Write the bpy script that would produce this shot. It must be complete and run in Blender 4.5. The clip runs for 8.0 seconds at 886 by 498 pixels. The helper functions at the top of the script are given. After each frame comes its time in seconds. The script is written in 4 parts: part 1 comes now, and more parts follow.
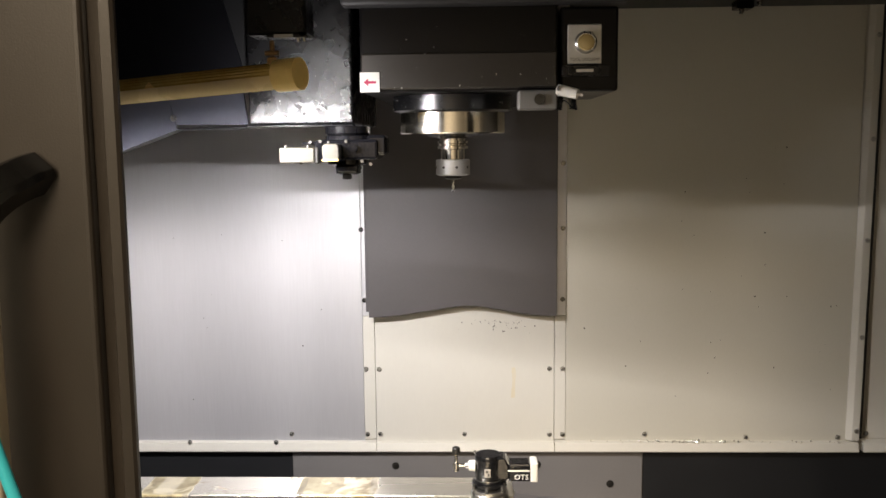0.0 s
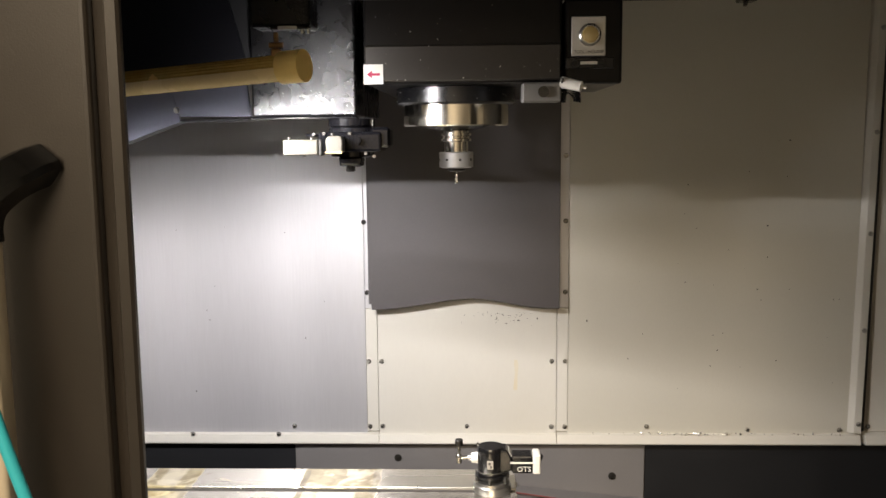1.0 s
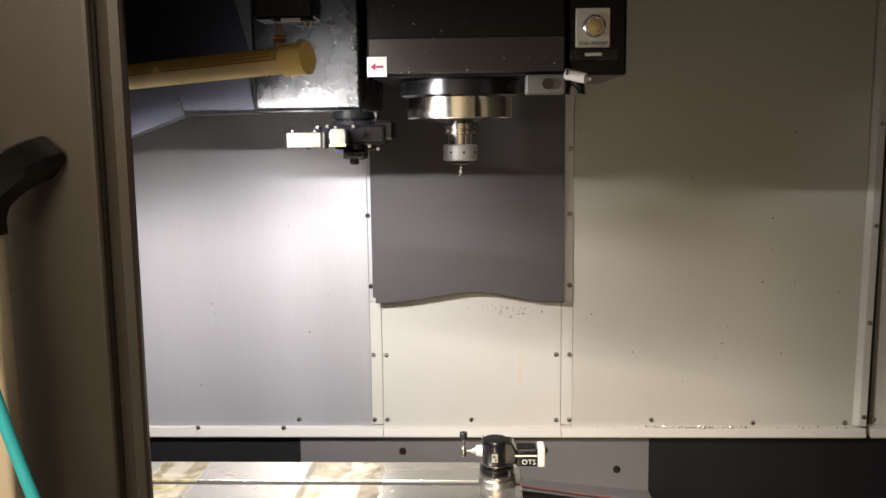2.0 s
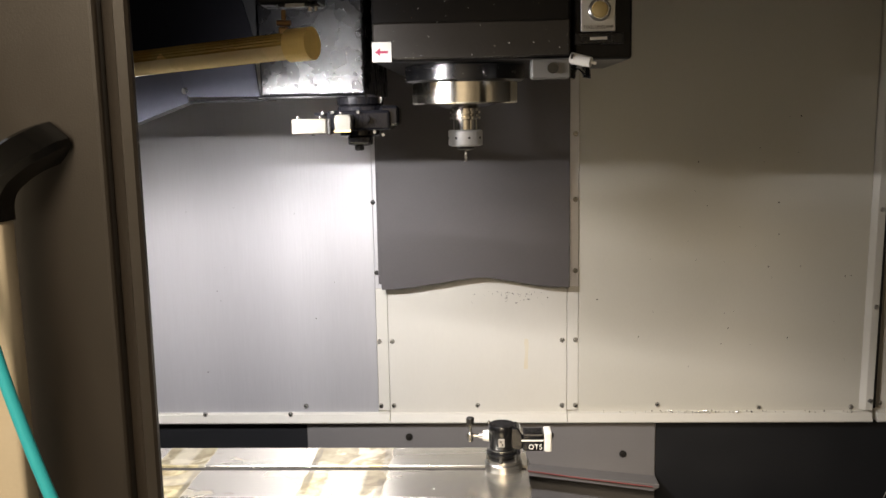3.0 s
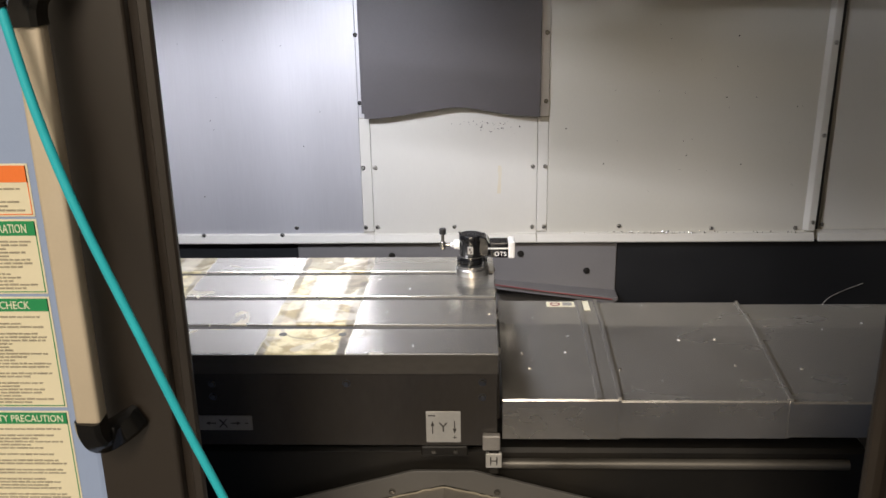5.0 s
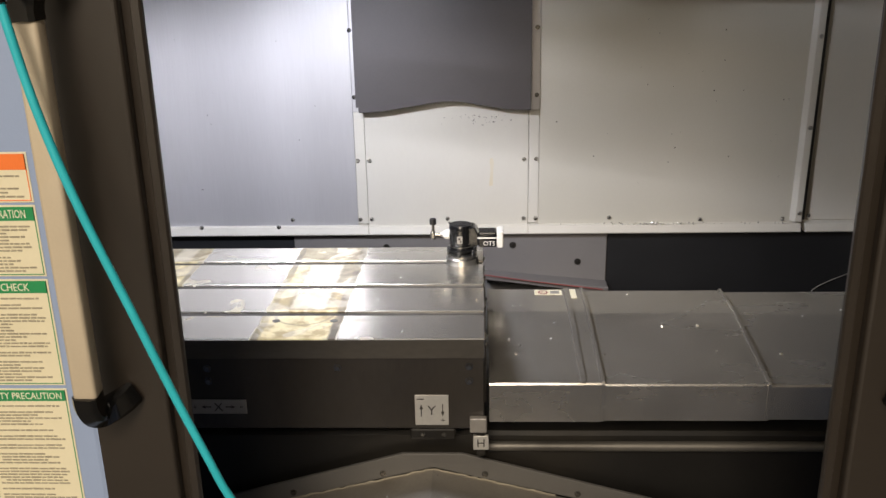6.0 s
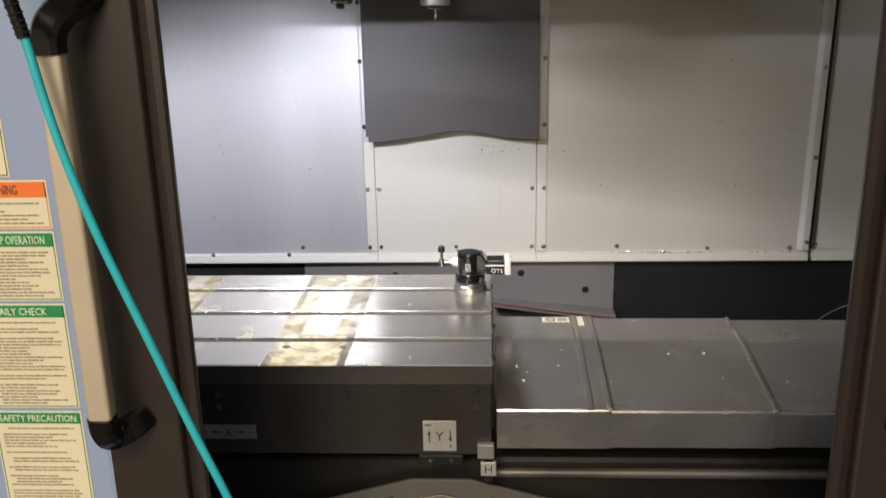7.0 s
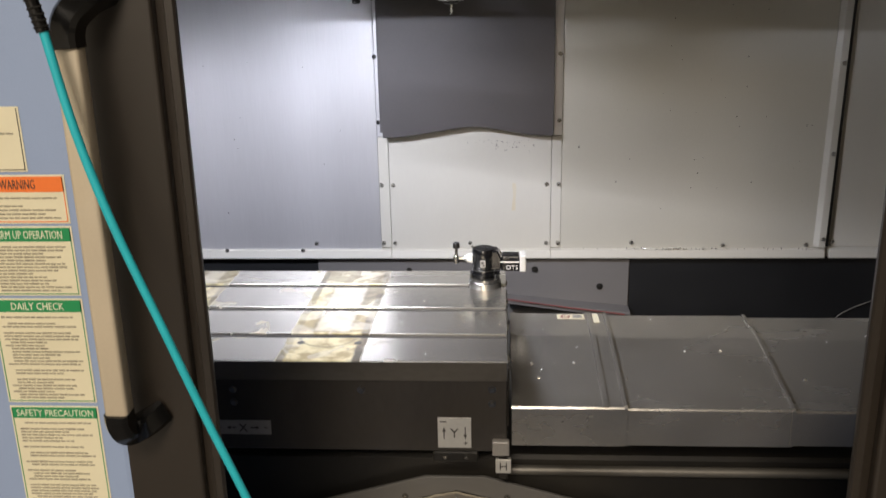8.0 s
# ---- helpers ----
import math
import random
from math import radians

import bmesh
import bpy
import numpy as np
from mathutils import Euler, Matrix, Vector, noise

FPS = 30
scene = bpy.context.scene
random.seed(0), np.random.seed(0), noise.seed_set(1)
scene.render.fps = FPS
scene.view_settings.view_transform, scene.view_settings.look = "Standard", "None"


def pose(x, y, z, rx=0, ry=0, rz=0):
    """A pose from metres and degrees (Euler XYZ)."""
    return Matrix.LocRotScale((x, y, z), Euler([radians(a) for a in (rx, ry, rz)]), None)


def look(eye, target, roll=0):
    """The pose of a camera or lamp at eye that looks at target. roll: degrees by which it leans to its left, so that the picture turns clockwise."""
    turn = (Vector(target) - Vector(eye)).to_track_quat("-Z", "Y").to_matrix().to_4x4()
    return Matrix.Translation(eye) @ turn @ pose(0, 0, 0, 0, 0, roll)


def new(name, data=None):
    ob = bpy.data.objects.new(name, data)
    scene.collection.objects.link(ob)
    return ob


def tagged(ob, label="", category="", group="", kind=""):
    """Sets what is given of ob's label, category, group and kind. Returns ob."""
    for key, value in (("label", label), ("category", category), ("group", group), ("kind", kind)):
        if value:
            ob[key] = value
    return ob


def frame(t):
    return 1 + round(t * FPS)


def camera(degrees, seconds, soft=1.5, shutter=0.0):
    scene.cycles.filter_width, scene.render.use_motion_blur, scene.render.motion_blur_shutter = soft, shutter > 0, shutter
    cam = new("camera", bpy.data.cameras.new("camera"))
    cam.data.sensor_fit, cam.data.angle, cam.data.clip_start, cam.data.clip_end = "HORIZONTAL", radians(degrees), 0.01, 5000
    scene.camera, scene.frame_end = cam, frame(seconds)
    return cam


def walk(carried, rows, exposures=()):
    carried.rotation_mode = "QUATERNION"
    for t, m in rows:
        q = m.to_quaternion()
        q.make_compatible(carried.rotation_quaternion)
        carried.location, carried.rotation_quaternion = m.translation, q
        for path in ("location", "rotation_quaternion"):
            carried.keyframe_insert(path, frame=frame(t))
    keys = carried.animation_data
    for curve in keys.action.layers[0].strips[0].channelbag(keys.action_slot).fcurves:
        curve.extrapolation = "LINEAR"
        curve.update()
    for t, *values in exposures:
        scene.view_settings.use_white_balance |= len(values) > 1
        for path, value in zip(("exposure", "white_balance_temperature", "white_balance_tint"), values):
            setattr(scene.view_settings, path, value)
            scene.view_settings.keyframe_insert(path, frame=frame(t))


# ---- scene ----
cam = camera(53.01, 8.0, shutter=0.5)
PATH = [
    (0, pose(0.1364, 0.0840, 1.4880, 83.010, 0.629, 1.909)),
    (0.5, pose(0.1343, 0.0845, 1.4887, 82.712, 0.629, 1.911)),
    (1, pose(0.1338, 0.0833, 1.4878, 82.535, 0.552, 2.018)),
    (1.5, pose(0.1338, 0.0854, 1.4869, 82.323, 0.606, 2.160)),
    (3, pose(0.1321, 0.0848, 1.4827, 81.368, 1.082, 2.519)),
    (3.5, pose(0.1380, 0.0656, 1.4818, 79.751, 1.271, 3.385)),
    (4, pose(0.1619, 0.0199, 1.4704, 75.910, 1.933, 4.986)),
    (4.5, pose(0.1631, -0.0302, 1.4700, 73.086, 3.166, 4.082)),
    (5, pose(0.1682, -0.0749, 1.4683, 71.616, 0.917, 1.984)),
    (6.5, pose(0.1985, -0.1283, 1.4701, 71.389, 1.277, 2.203)),
    (7, pose(0.1954, -0.1368, 1.4729, 73.247, 1.156, 2.705)),
    (7.5, pose(0.1879, -0.1346, 1.4754, 74.541, 1.049, 3.092)),
    (8, pose(0.1881, -0.1314, 1.4712, 73.016, 1.168, 3.452)),
]
walk(cam, PATH, [(0.0, 0.0, 7250, 11), (3.3, -0.03, 7150, 11), (4.2, -0.17, 6600, 11), (5.0, -0.2, 6350, 12), (6.5, -0.14, 6500, 12), (8.0, -0.3, 6300, 12)])

# ---- world and light ----
world = bpy.data.worlds.new("world")
scene.world = world
world.use_nodes = True
world.node_tree.nodes["Background"].inputs[0].default_value = (1.0, 0.93, 0.84, 1)
world.node_tree.nodes["Background"].inputs[1].default_value = 0.25


def area_lamp(name, eye, target, w, h, watts, colour, spread=180, roll=0):
    data = bpy.data.lights.new(name, "AREA")
    data.shape, data.size, data.size_y = "RECTANGLE", w, h
    data.energy, data.color, data.spread = watts, colour, radians(spread)
    ob = new(name, data)
    ob.matrix_world = look(eye, target, roll)
    return ob


LAMP_A = Vector((-0.061, 1.115, 1.5655))      # right end of the tube lamp
LAMP_B = Vector((-0.580, 1.305, 1.537))      # its other end, behind the door
lamp_mid = (LAMP_A + LAMP_B) / 2
lamp_dir = (LAMP_B - LAMP_A).normalized()
lamp_len = (LAMP_B - LAMP_A).length
# the light of the tube leaves through a narrow window on its lower, rear side
lamp_side = Vector((-lamp_dir.y, lamp_dir.x, 0)).normalized()
if lamp_side.y < 0:
    lamp_side = -lamp_side


def lamp_ray(elevation, side=lamp_side):
    """Direction square to the tube, so many degrees above the level."""
    e = radians(elevation)
    return (side * math.cos(e) + Vector((0, 0, math.sin(e)))).normalized()


aim = lamp_ray(-38)
window_at = lamp_ray(-24) * 0.0178


def tube_strip(name, along, length, facing, watts, spread):
    """A thin strip of light in the tube's window, its middle so far along the tube from the right end."""
    zax = -facing
    xax = (lamp_dir - lamp_dir.dot(zax) * zax).normalized()
    yax = zax.cross(xax)
    data = bpy.data.lights.new(name, "AREA")
    data.shape, data.size, data.size_y = "RECTANGLE", length, 0.0025
    data.energy, data.color, data.spread = watts, (0.89, 0.91, 1.0), radians(spread)
    ob = new(name, data)
    mtx = Matrix.Identity(4)
    for i, ax in enumerate((xax, yax, zax)):
        mtx.col[i][:3] = ax
    mtx.translation = LAMP_A + lamp_dir * along + window_at
    ob.matrix_world = mtx


tube_strip("tube_light", 0.305, 0.44, aim, 25.5, 165)
# extra strip clear of the lip, added to light the magazine housing
tube_strip("housing_fill", 0.056, 0.03, lamp_ray(-20), 0.75, 165)
# three fill lights added to brighten the left wall's band, turned a little outward
for along, turn in ((0.24, -0.45), (0.38, -0.55), (0.52, -0.65)):
    tube_strip("wall_band_fill", along, 0.03, lamp_ray(-27, Vector((turn, 1, 0)).normalized()), 0.62, 62)

# shop ceiling lights, above and behind the camera
area_lamp("shop_light", (-0.2, -1.9, 3.2), (-0.2, -1.9, 0), 1.2, 1.2, 140, (1.0, 0.87, 0.70))
area_lamp("shop_light", (-0.8, -4.6, 3.2), (-0.8, -4.6, 0), 1.6, 2.6, 300, (1.0, 0.86, 0.68))

# ---- materials ----


def mat(name, base, rough=0.5, metal=0.0, var=0.12, scale=9.0, bump=0.06, fine=160.0, stretch=(1, 1, 1), tint=None, dirt=0.0, dirt_colour=(0.06, 0.05, 0.035), coat=0.0, spec=0.5):
    """A surface with a coarse and a fine variation of colour, gloss and relief."""
    mt = bpy.data.materials.new(name)
    mt.use_nodes = True
    n, l = mt.node_tree.nodes, mt.node_tree.links
    b = n["Principled BSDF"]
    co = n.new("ShaderNodeTexCoord")
    mp = n.new("ShaderNodeMapping")
    mp.inputs["Scale"].default_value = stretch
    geo = n.new("ShaderNodeNewGeometry")
    l.new(geo.outputs["Position"], mp.inputs[0])
    big, small = n.new("ShaderNodeTexNoise"), n.new("ShaderNodeTexNoise")
    big.inputs["Scale"].default_value, small.inputs["Scale"].default_value = scale, fine
    big.inputs["Detail"].default_value, small.inputs["Detail"].default_value = 5, 3
    l.new(mp.outputs[0], big.inputs["Vector"])
    l.new(mp.outputs[0], small.inputs["Vector"])
    mix = n.new("ShaderNodeMix")
    mix.data_type = "RGBA"
    a = [max(0, c * (1 - var)) for c in base]
    t = tint or base
    c2 = [min(1, c * (1 + var)) for c in t]
    mix.inputs[6].default_value, mix.inputs[7].default_value = (*a, 1), (*c2, 1)
    add = n.new("ShaderNodeMath")
    add.operation = "MULTIPLY_ADD"
    add.inputs[1].default_value = 0.35
    l.new(small.outputs[0], add.inputs[0])
    l.new(big.outputs[0], add.inputs[2])
    sub = n.new("ShaderNodeMapRange")
    sub.inputs[1].default_value, sub.inputs[2].default_value = 0.35, 1.0
    l.new(add.outputs[0], sub.inputs[0])
    l.new(sub.outputs[0], mix.inputs[0])
    out = mix.outputs[2]
    if dirt:
        dn = n.new("ShaderNodeTexNoise")
        dn.inputs["Scale"].default_value, dn.inputs["Detail"].default_value = scale * 0.6, 8
        l.new(geo.outputs["Position"], dn.inputs["Vector"])
        dr = n.new("ShaderNodeMapRange")
        dr.inputs[1].default_value, dr.inputs[2].default_value, dr.inputs[4].default_value = 0.52, 0.72, dirt
        l.new(dn.outputs[0], dr.inputs[0])
        dm = n.new("ShaderNodeMix")
        dm.data_type = "RGBA"
        dm.inputs[7].default_value = (*dirt_colour, 1)
        l.new(dr.outputs[0], dm.inputs[0])
        l.new(out, dm.inputs[6])
        out = dm.outputs[2]
    l.new(out, b.inputs["Base Color"])
    rr = n.new("ShaderNodeMapRange")
    rr.inputs[3].default_value, rr.inputs[4].default_value = max(0.02, rough - 0.08), min(1, rough + 0.1)
    l.new(big.outputs[0], rr.inputs[0])
    l.new(rr.outputs[0], b.inputs["Roughness"])
    b.inputs["Metallic"].default_value = metal
    b.inputs["Coat Weight"].default_value = coat
    b.inputs["Specular IOR Level"].default_value = spec
    if bump:
        bp = n.new("ShaderNodeBump")
        bp.inputs["Strength"].default_value, bp.inputs["Distance"].default_value = bump, 0.002
        l.new(small.outputs[0], bp.inputs["Height"])
        l.new(bp.outputs[0], b.inputs["Normal"])
    return mt


M_STEEL_WALL = mat("brushed_stainless_sheet", (0.60, 0.595, 0.61), 0.40, 0.52, 0.09, 5, 0.14, 260, (1, 1, 0.05))
# the right sheet's missing warm light is put into its colour
M_RIGHT_WALL_LIT = mat("painted_sheet_warm_light", (0.57, 0.55, 0.48), 0.42, 0.1, 0.05, 3, 0.03, 240, (1, 1, 0.4), dirt=0.06, dirt_colour=(0.40, 0.36, 0.26))
# brighter light around the wall's middle is put into this cream
M_CREAM_LIT = mat("cream_lit_tone_sheet", (0.585, 0.565, 0.505), 0.5, 0.0, 0.04, 5, 0.03, 200, (1, 1, 0.3), dirt=0.10, dirt_colour=(0.45, 0.40, 0.28))


def add_drip(mt, x, z0, z1, width, colour):
    """A pale yellow drip running down a sheet."""
    n, l = mt.node_tree.nodes, mt.node_tree.links
    b = n["Principled BSDF"]
    src = b.inputs["Base Color"].links[0].from_socket
    geo, sep, nz = n.new("ShaderNodeNewGeometry"), n.new("ShaderNodeSeparateXYZ"), n.new("ShaderNodeTexNoise")
    nz.inputs["Scale"].default_value, nz.inputs["Detail"].default_value = 25, 4
    l.new(geo.outputs["Position"], sep.inputs[0])
    l.new(geo.outputs["Position"], nz.inputs["Vector"])
    off = n.new("ShaderNodeMath")
    off.operation = "MULTIPLY_ADD"
    off.inputs[1].default_value = 0.014
    l.new(nz.outputs[0], off.inputs[0])
    l.new(sep.outputs[0], off.inputs[2])
    dx = n.new("ShaderNodeMath")
    dx.operation = "COMPARE"
    dx.inputs[1].default_value, dx.inputs[2].default_value = x + 0.007, width
    l.new(off.outputs[0], dx.inputs[0])
    rz = n.new("ShaderNodeMath")
    rz.operation = "COMPARE"
    rz.inputs[1].default_value, rz.inputs[2].default_value = (z0 + z1) / 2, abs(z0 - z1) / 2
    l.new(sep.outputs[2], rz.inputs[0])
    mu = n.new("ShaderNodeMath")
    mu.operation = "MULTIPLY"
    l.new(dx.outputs[0], mu.inputs[0])
    l.new(rz.outputs[0], mu.inputs[1])
    mv = n.new("ShaderNodeMath")
    mv.operation = "MULTIPLY"
    l.new(mu.outputs[0], mv.inputs[0])
    l.new(nz.outputs[0], mv.inputs[1])
    mx = n.new("ShaderNodeMix")
    mx.data_type = "RGBA"
    mx.inputs[7].default_value = (*colour, 1)
    l.new(mv.outputs[0], mx.inputs[0])
    l.new(src, mx.inputs[6])
    l.new(mx.outputs[2], b.inputs["Base Color"])


add_drip(M_CREAM_LIT, 0.224, 0.905, 0.975, 0.004, (0.60, 0.50, 0.28))
M_DARK_COVER = mat("dark_grey_coated_sheet", (0.085, 0.078, 0.080), 0.48, 0.15, 0.12, 5, 0.03, 300)
M_GREY_LOW = mat("grey_painted_casting", (0.17, 0.162, 0.158), 0.55, 0.1, 0.08, 6, 0.05, 180)
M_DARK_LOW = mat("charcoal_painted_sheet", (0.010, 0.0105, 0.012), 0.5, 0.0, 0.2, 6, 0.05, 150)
M_BLACK = mat("black_gloss_enamel", (0.005, 0.005, 0.0055), 0.26, 0.0, 0.2, 8, 0.04, 120, coat=0.1)
M_BLACK_WET = mat("black_oil_wet_steel", (0.0025, 0.0025, 0.003), 0.12, 0.0, 0.2, 12, 0.10, 200, spec=0.35)
M_BLACK_MATT = mat("black_plastic", (0.0045, 0.0045, 0.0045), 0.17, 0.0, 0.2, 12, 0.05, 300)
M_HOUSING = mat("black_oily_panel", (0.0045, 0.0045, 0.0050), 0.27, 0.0, 0.25, 40, 0.30, 520, dirt=0.3, dirt_colour=(0.008, 0.008, 0.010), spec=0.42)
M_HEAD_SHEEN = mat("head_reflection_brown", (0.030, 0.026, 0.022), 0.42, 0.2, 0.2, 10, 0.08, 150)
# bluish lamp glow on the lower guards is put into this colour
M_GUARD_GLOW = mat("guard_sheet_lamp_glow", (0.13, 0.135, 0.17), 0.6, 0.0, 0.12, 8, 0.05, 150, spec=0.15)
M_HEAD = mat("black_spindle_head_paint", (0.004, 0.0035, 0.0035), 0.3, 0.0, 0.2, 8, 0.06, 120, spec=0.2)
# faint sheen of the unlit upper sheets, put into the base colour
M_UPPER_SHEEN = mat("dark_panel_faint_sheen", (0.007, 0.007, 0.009), 0.38, 0.0, 0.2, 8, 0.05, 150, spec=0.4)
M_VISOR = mat("grey_visor_sheet", (0.035, 0.034, 0.036), 0.5, 0.1, 0.12, 8, 0.05, 150)
M_LENS = mat("pale_amber_lens", (0.93, 0.72, 0.36), 0.25, 0.0, 0.08, 20, 0.03, 200)
M_STEEL = mat("ground_steel", (0.56, 0.54, 0.50), 0.26, 1.0, 0.08, 10, 0.04, 220)
M_CHROME = mat("polished_spindle_steel", (0.70, 0.66, 0.58), 0.14, 1.0, 0.06, 12, 0.02, 200, (1, 1, 8))
M_NUT = mat("worn_collet_steel", (0.46, 0.46, 0.46), 0.5, 0.6, 0.15, 30, 0.2, 300)
M_RING = mat("dull_ground_steel", (0.40, 0.39, 0.37), 0.30, 1.0, 0.12, 30, 0.08, 300, (1, 1, 6))
M_COVER = mat("stainless_way_cover", (0.50, 0.48, 0.44), 0.25, 0.8, 0.14, 9, 0.06, 190, (0.5, 1, 1), dirt=0.35, dirt_colour=(0.24, 0.225, 0.19))
M_STREAK = mat("reflection_streak_grey", (0.17, 0.16, 0.14), 0.45, 0.6, 0.25, 12, 0.06, 160, (0.3, 1, 1), dirt=0.5, dirt_colour=(0.04, 0.035, 0.028))
M_SKIRT = mat("oily_dark_skirt", (0.040, 0.036, 0.032), 0.36, 0.1, 0.3, 7, 0.06, 140, (1, 1, 0.35), dirt=0.5, dirt_colour=(0.036, 0.030, 0.022), spec=0.4)
M_CASTING = mat("dark_oily_casting", (0.013, 0.012, 0.0105), 0.42, 0.1, 0.3, 6, 0.12, 90, dirt=0.3, dirt_colour=(0.05, 0.042, 0.03), spec=0.4)
M_SADDLE = mat("grey_saddle_sheet", (0.36, 0.335, 0.295), 0.30, 0.65, 0.18, 9, 0.08, 160, dirt=0.5, dirt_colour=(0.17, 0.14, 0.09))
M_AMBER = mat("amber_lamp_housing", (0.86, 0.50, 0.10), 0.24, 0.3, 0.12, 20, 0.03, 200, tint=(0.88, 0.62, 0.20))
M_AMBER_CAP = mat("amber_lamp_cap", (0.93, 0.68, 0.24), 0.32, 0.1, 0.08, 30, 0.03, 200)
M_BRASS = mat("dull_bracket_steel", (0.30, 0.17, 0.07), 0.35, 0.9, 0.2, 30, 0.08, 200)
M_WHITE = mat("yellowed_white_plastic", (0.040, 0.037, 0.028), 0.45, 0.0, 0.08, 25, 0.04, 250)
M_CLEANWHITE = mat("clean_white_plastic", (0.70, 0.68, 0.62), 0.4, 0.0, 0.05, 25, 0.03, 250)
M_BROWN = mat("bronze_brown_paint", (0.019, 0.0142, 0.0100), 0.34, 0.0, 0.16, 5, 0.06, 700, spec=0.8)
M_BLUE = mat("light_blue_paint", (0.28, 0.36, 0.54), 0.45, 0.0, 0.05, 5, 0.05, 500)
M_BEIGE = mat("beige_grip_plastic", (0.50, 0.43, 0.32), 0.55, 0.0, 0.06, 14, 0.05, 300, dirt=0.25, dirt_colour=(0.42, 0.30, 0.14))
M_CYAN = mat("turquoise_hose_rubber", (0.025, 0.46, 0.54), 0.38, 0.0, 0.08, 40, 0.12, 900)
M_PAPER = mat("cream_label_film", (0.74, 0.69, 0.50), 0.4, 0.0, 0.05, 14, 0.01, 200)
M_GREEN = mat("green_print", (0.02, 0.26, 0.09), 0.4, 0.0, 0.06, 20, 0.0, 200)
M_ORANGE = mat("orange_print", (0.85, 0.20, 0.04), 0.4, 0.0, 0.06, 20, 0.0, 200)
M_INK = mat("faded_ink", (0.05, 0.045, 0.04), 0.6, 0.0, 0.2, 60, 0.0, 200)
M_INK_LIGHT = mat("pale_print", (0.33, 0.30, 0.22), 0.6, 0.0, 0.25, 60, 0.0, 200)
M_CREAMINK = mat("cream_print", (0.80, 0.78, 0.62), 0.5, 0.0, 0.04, 60, 0.0, 200)
M_PLATE = mat("engraved_aluminium_plate", (0.62, 0.61, 0.57), 0.42, 0.5, 0.10, 25, 0.05, 200, dirt=0.2, dirt_colour=(0.35, 0.32, 0.26))
M_PLATE_DULL = mat("oily_aluminium_plate", (0.38, 0.36, 0.33), 0.45, 0.5, 0.15, 25, 0.05, 200)
M_PINK = mat("magenta_print", (0.38, 0.012, 0.06), 0.5, 0.0, 0.06, 40, 0.0, 200)
M_RED = mat("red_rubber", (0.24, 0.065, 0.06), 0.5, 0.0, 0.1, 40, 0.03, 200)
M_BUTTON = mat("amber_push_button", (0.55, 0.40, 0.16), 0.3, 0.0, 0.06, 40, 0.0, 200, coat=0.3)
M_SCREW = mat("zinc_screw", (0.50, 0.48, 0.44), 0.26, 0.9, 0.2, 60, 0.05, 300)
M_BOLT = mat("dark_steel_bolt", (0.26, 0.25, 0.23), 0.18, 0.9, 0.2, 60, 0.05, 300)
M_CHIP = mat("bright_metal_chip", (0.85, 0.84, 0.80), 0.25, 1.0, 0.1, 60, 0.05, 300)
M_WORN = mat("pale_worn_sealant", (0.40, 0.36, 0.28), 0.5, 0.2, 0.3, 40, 0.15, 300)
M_SPECK = mat("dark_grit_and_fill", (0.05, 0.045, 0.04), 0.6, 0.0, 0.2, 60, 0.0, 300)
M_SHOP = mat("shop_wall_paint", (0.48, 0.46, 0.42), 0.7, 0.0, 0.06, 2, 0.03, 60)
M_CONCRETE = mat("shop_floor_concrete", (0.10, 0.097, 0.092), 0.6, 0.0, 0.12, 3, 0.1, 60, dirt=0.3, dirt_colour=(0.10, 0.095, 0.09))
M_INNER = mat("enclosure_grey_paint", (0.13, 0.125, 0.115), 0.5, 0.1, 0.06, 5, 0.04, 150)
M_RUST = mat("yellow_brown_stain", (0.30, 0.22, 0.08), 0.55, 0.3, 0.3, 30, 0.05, 200)


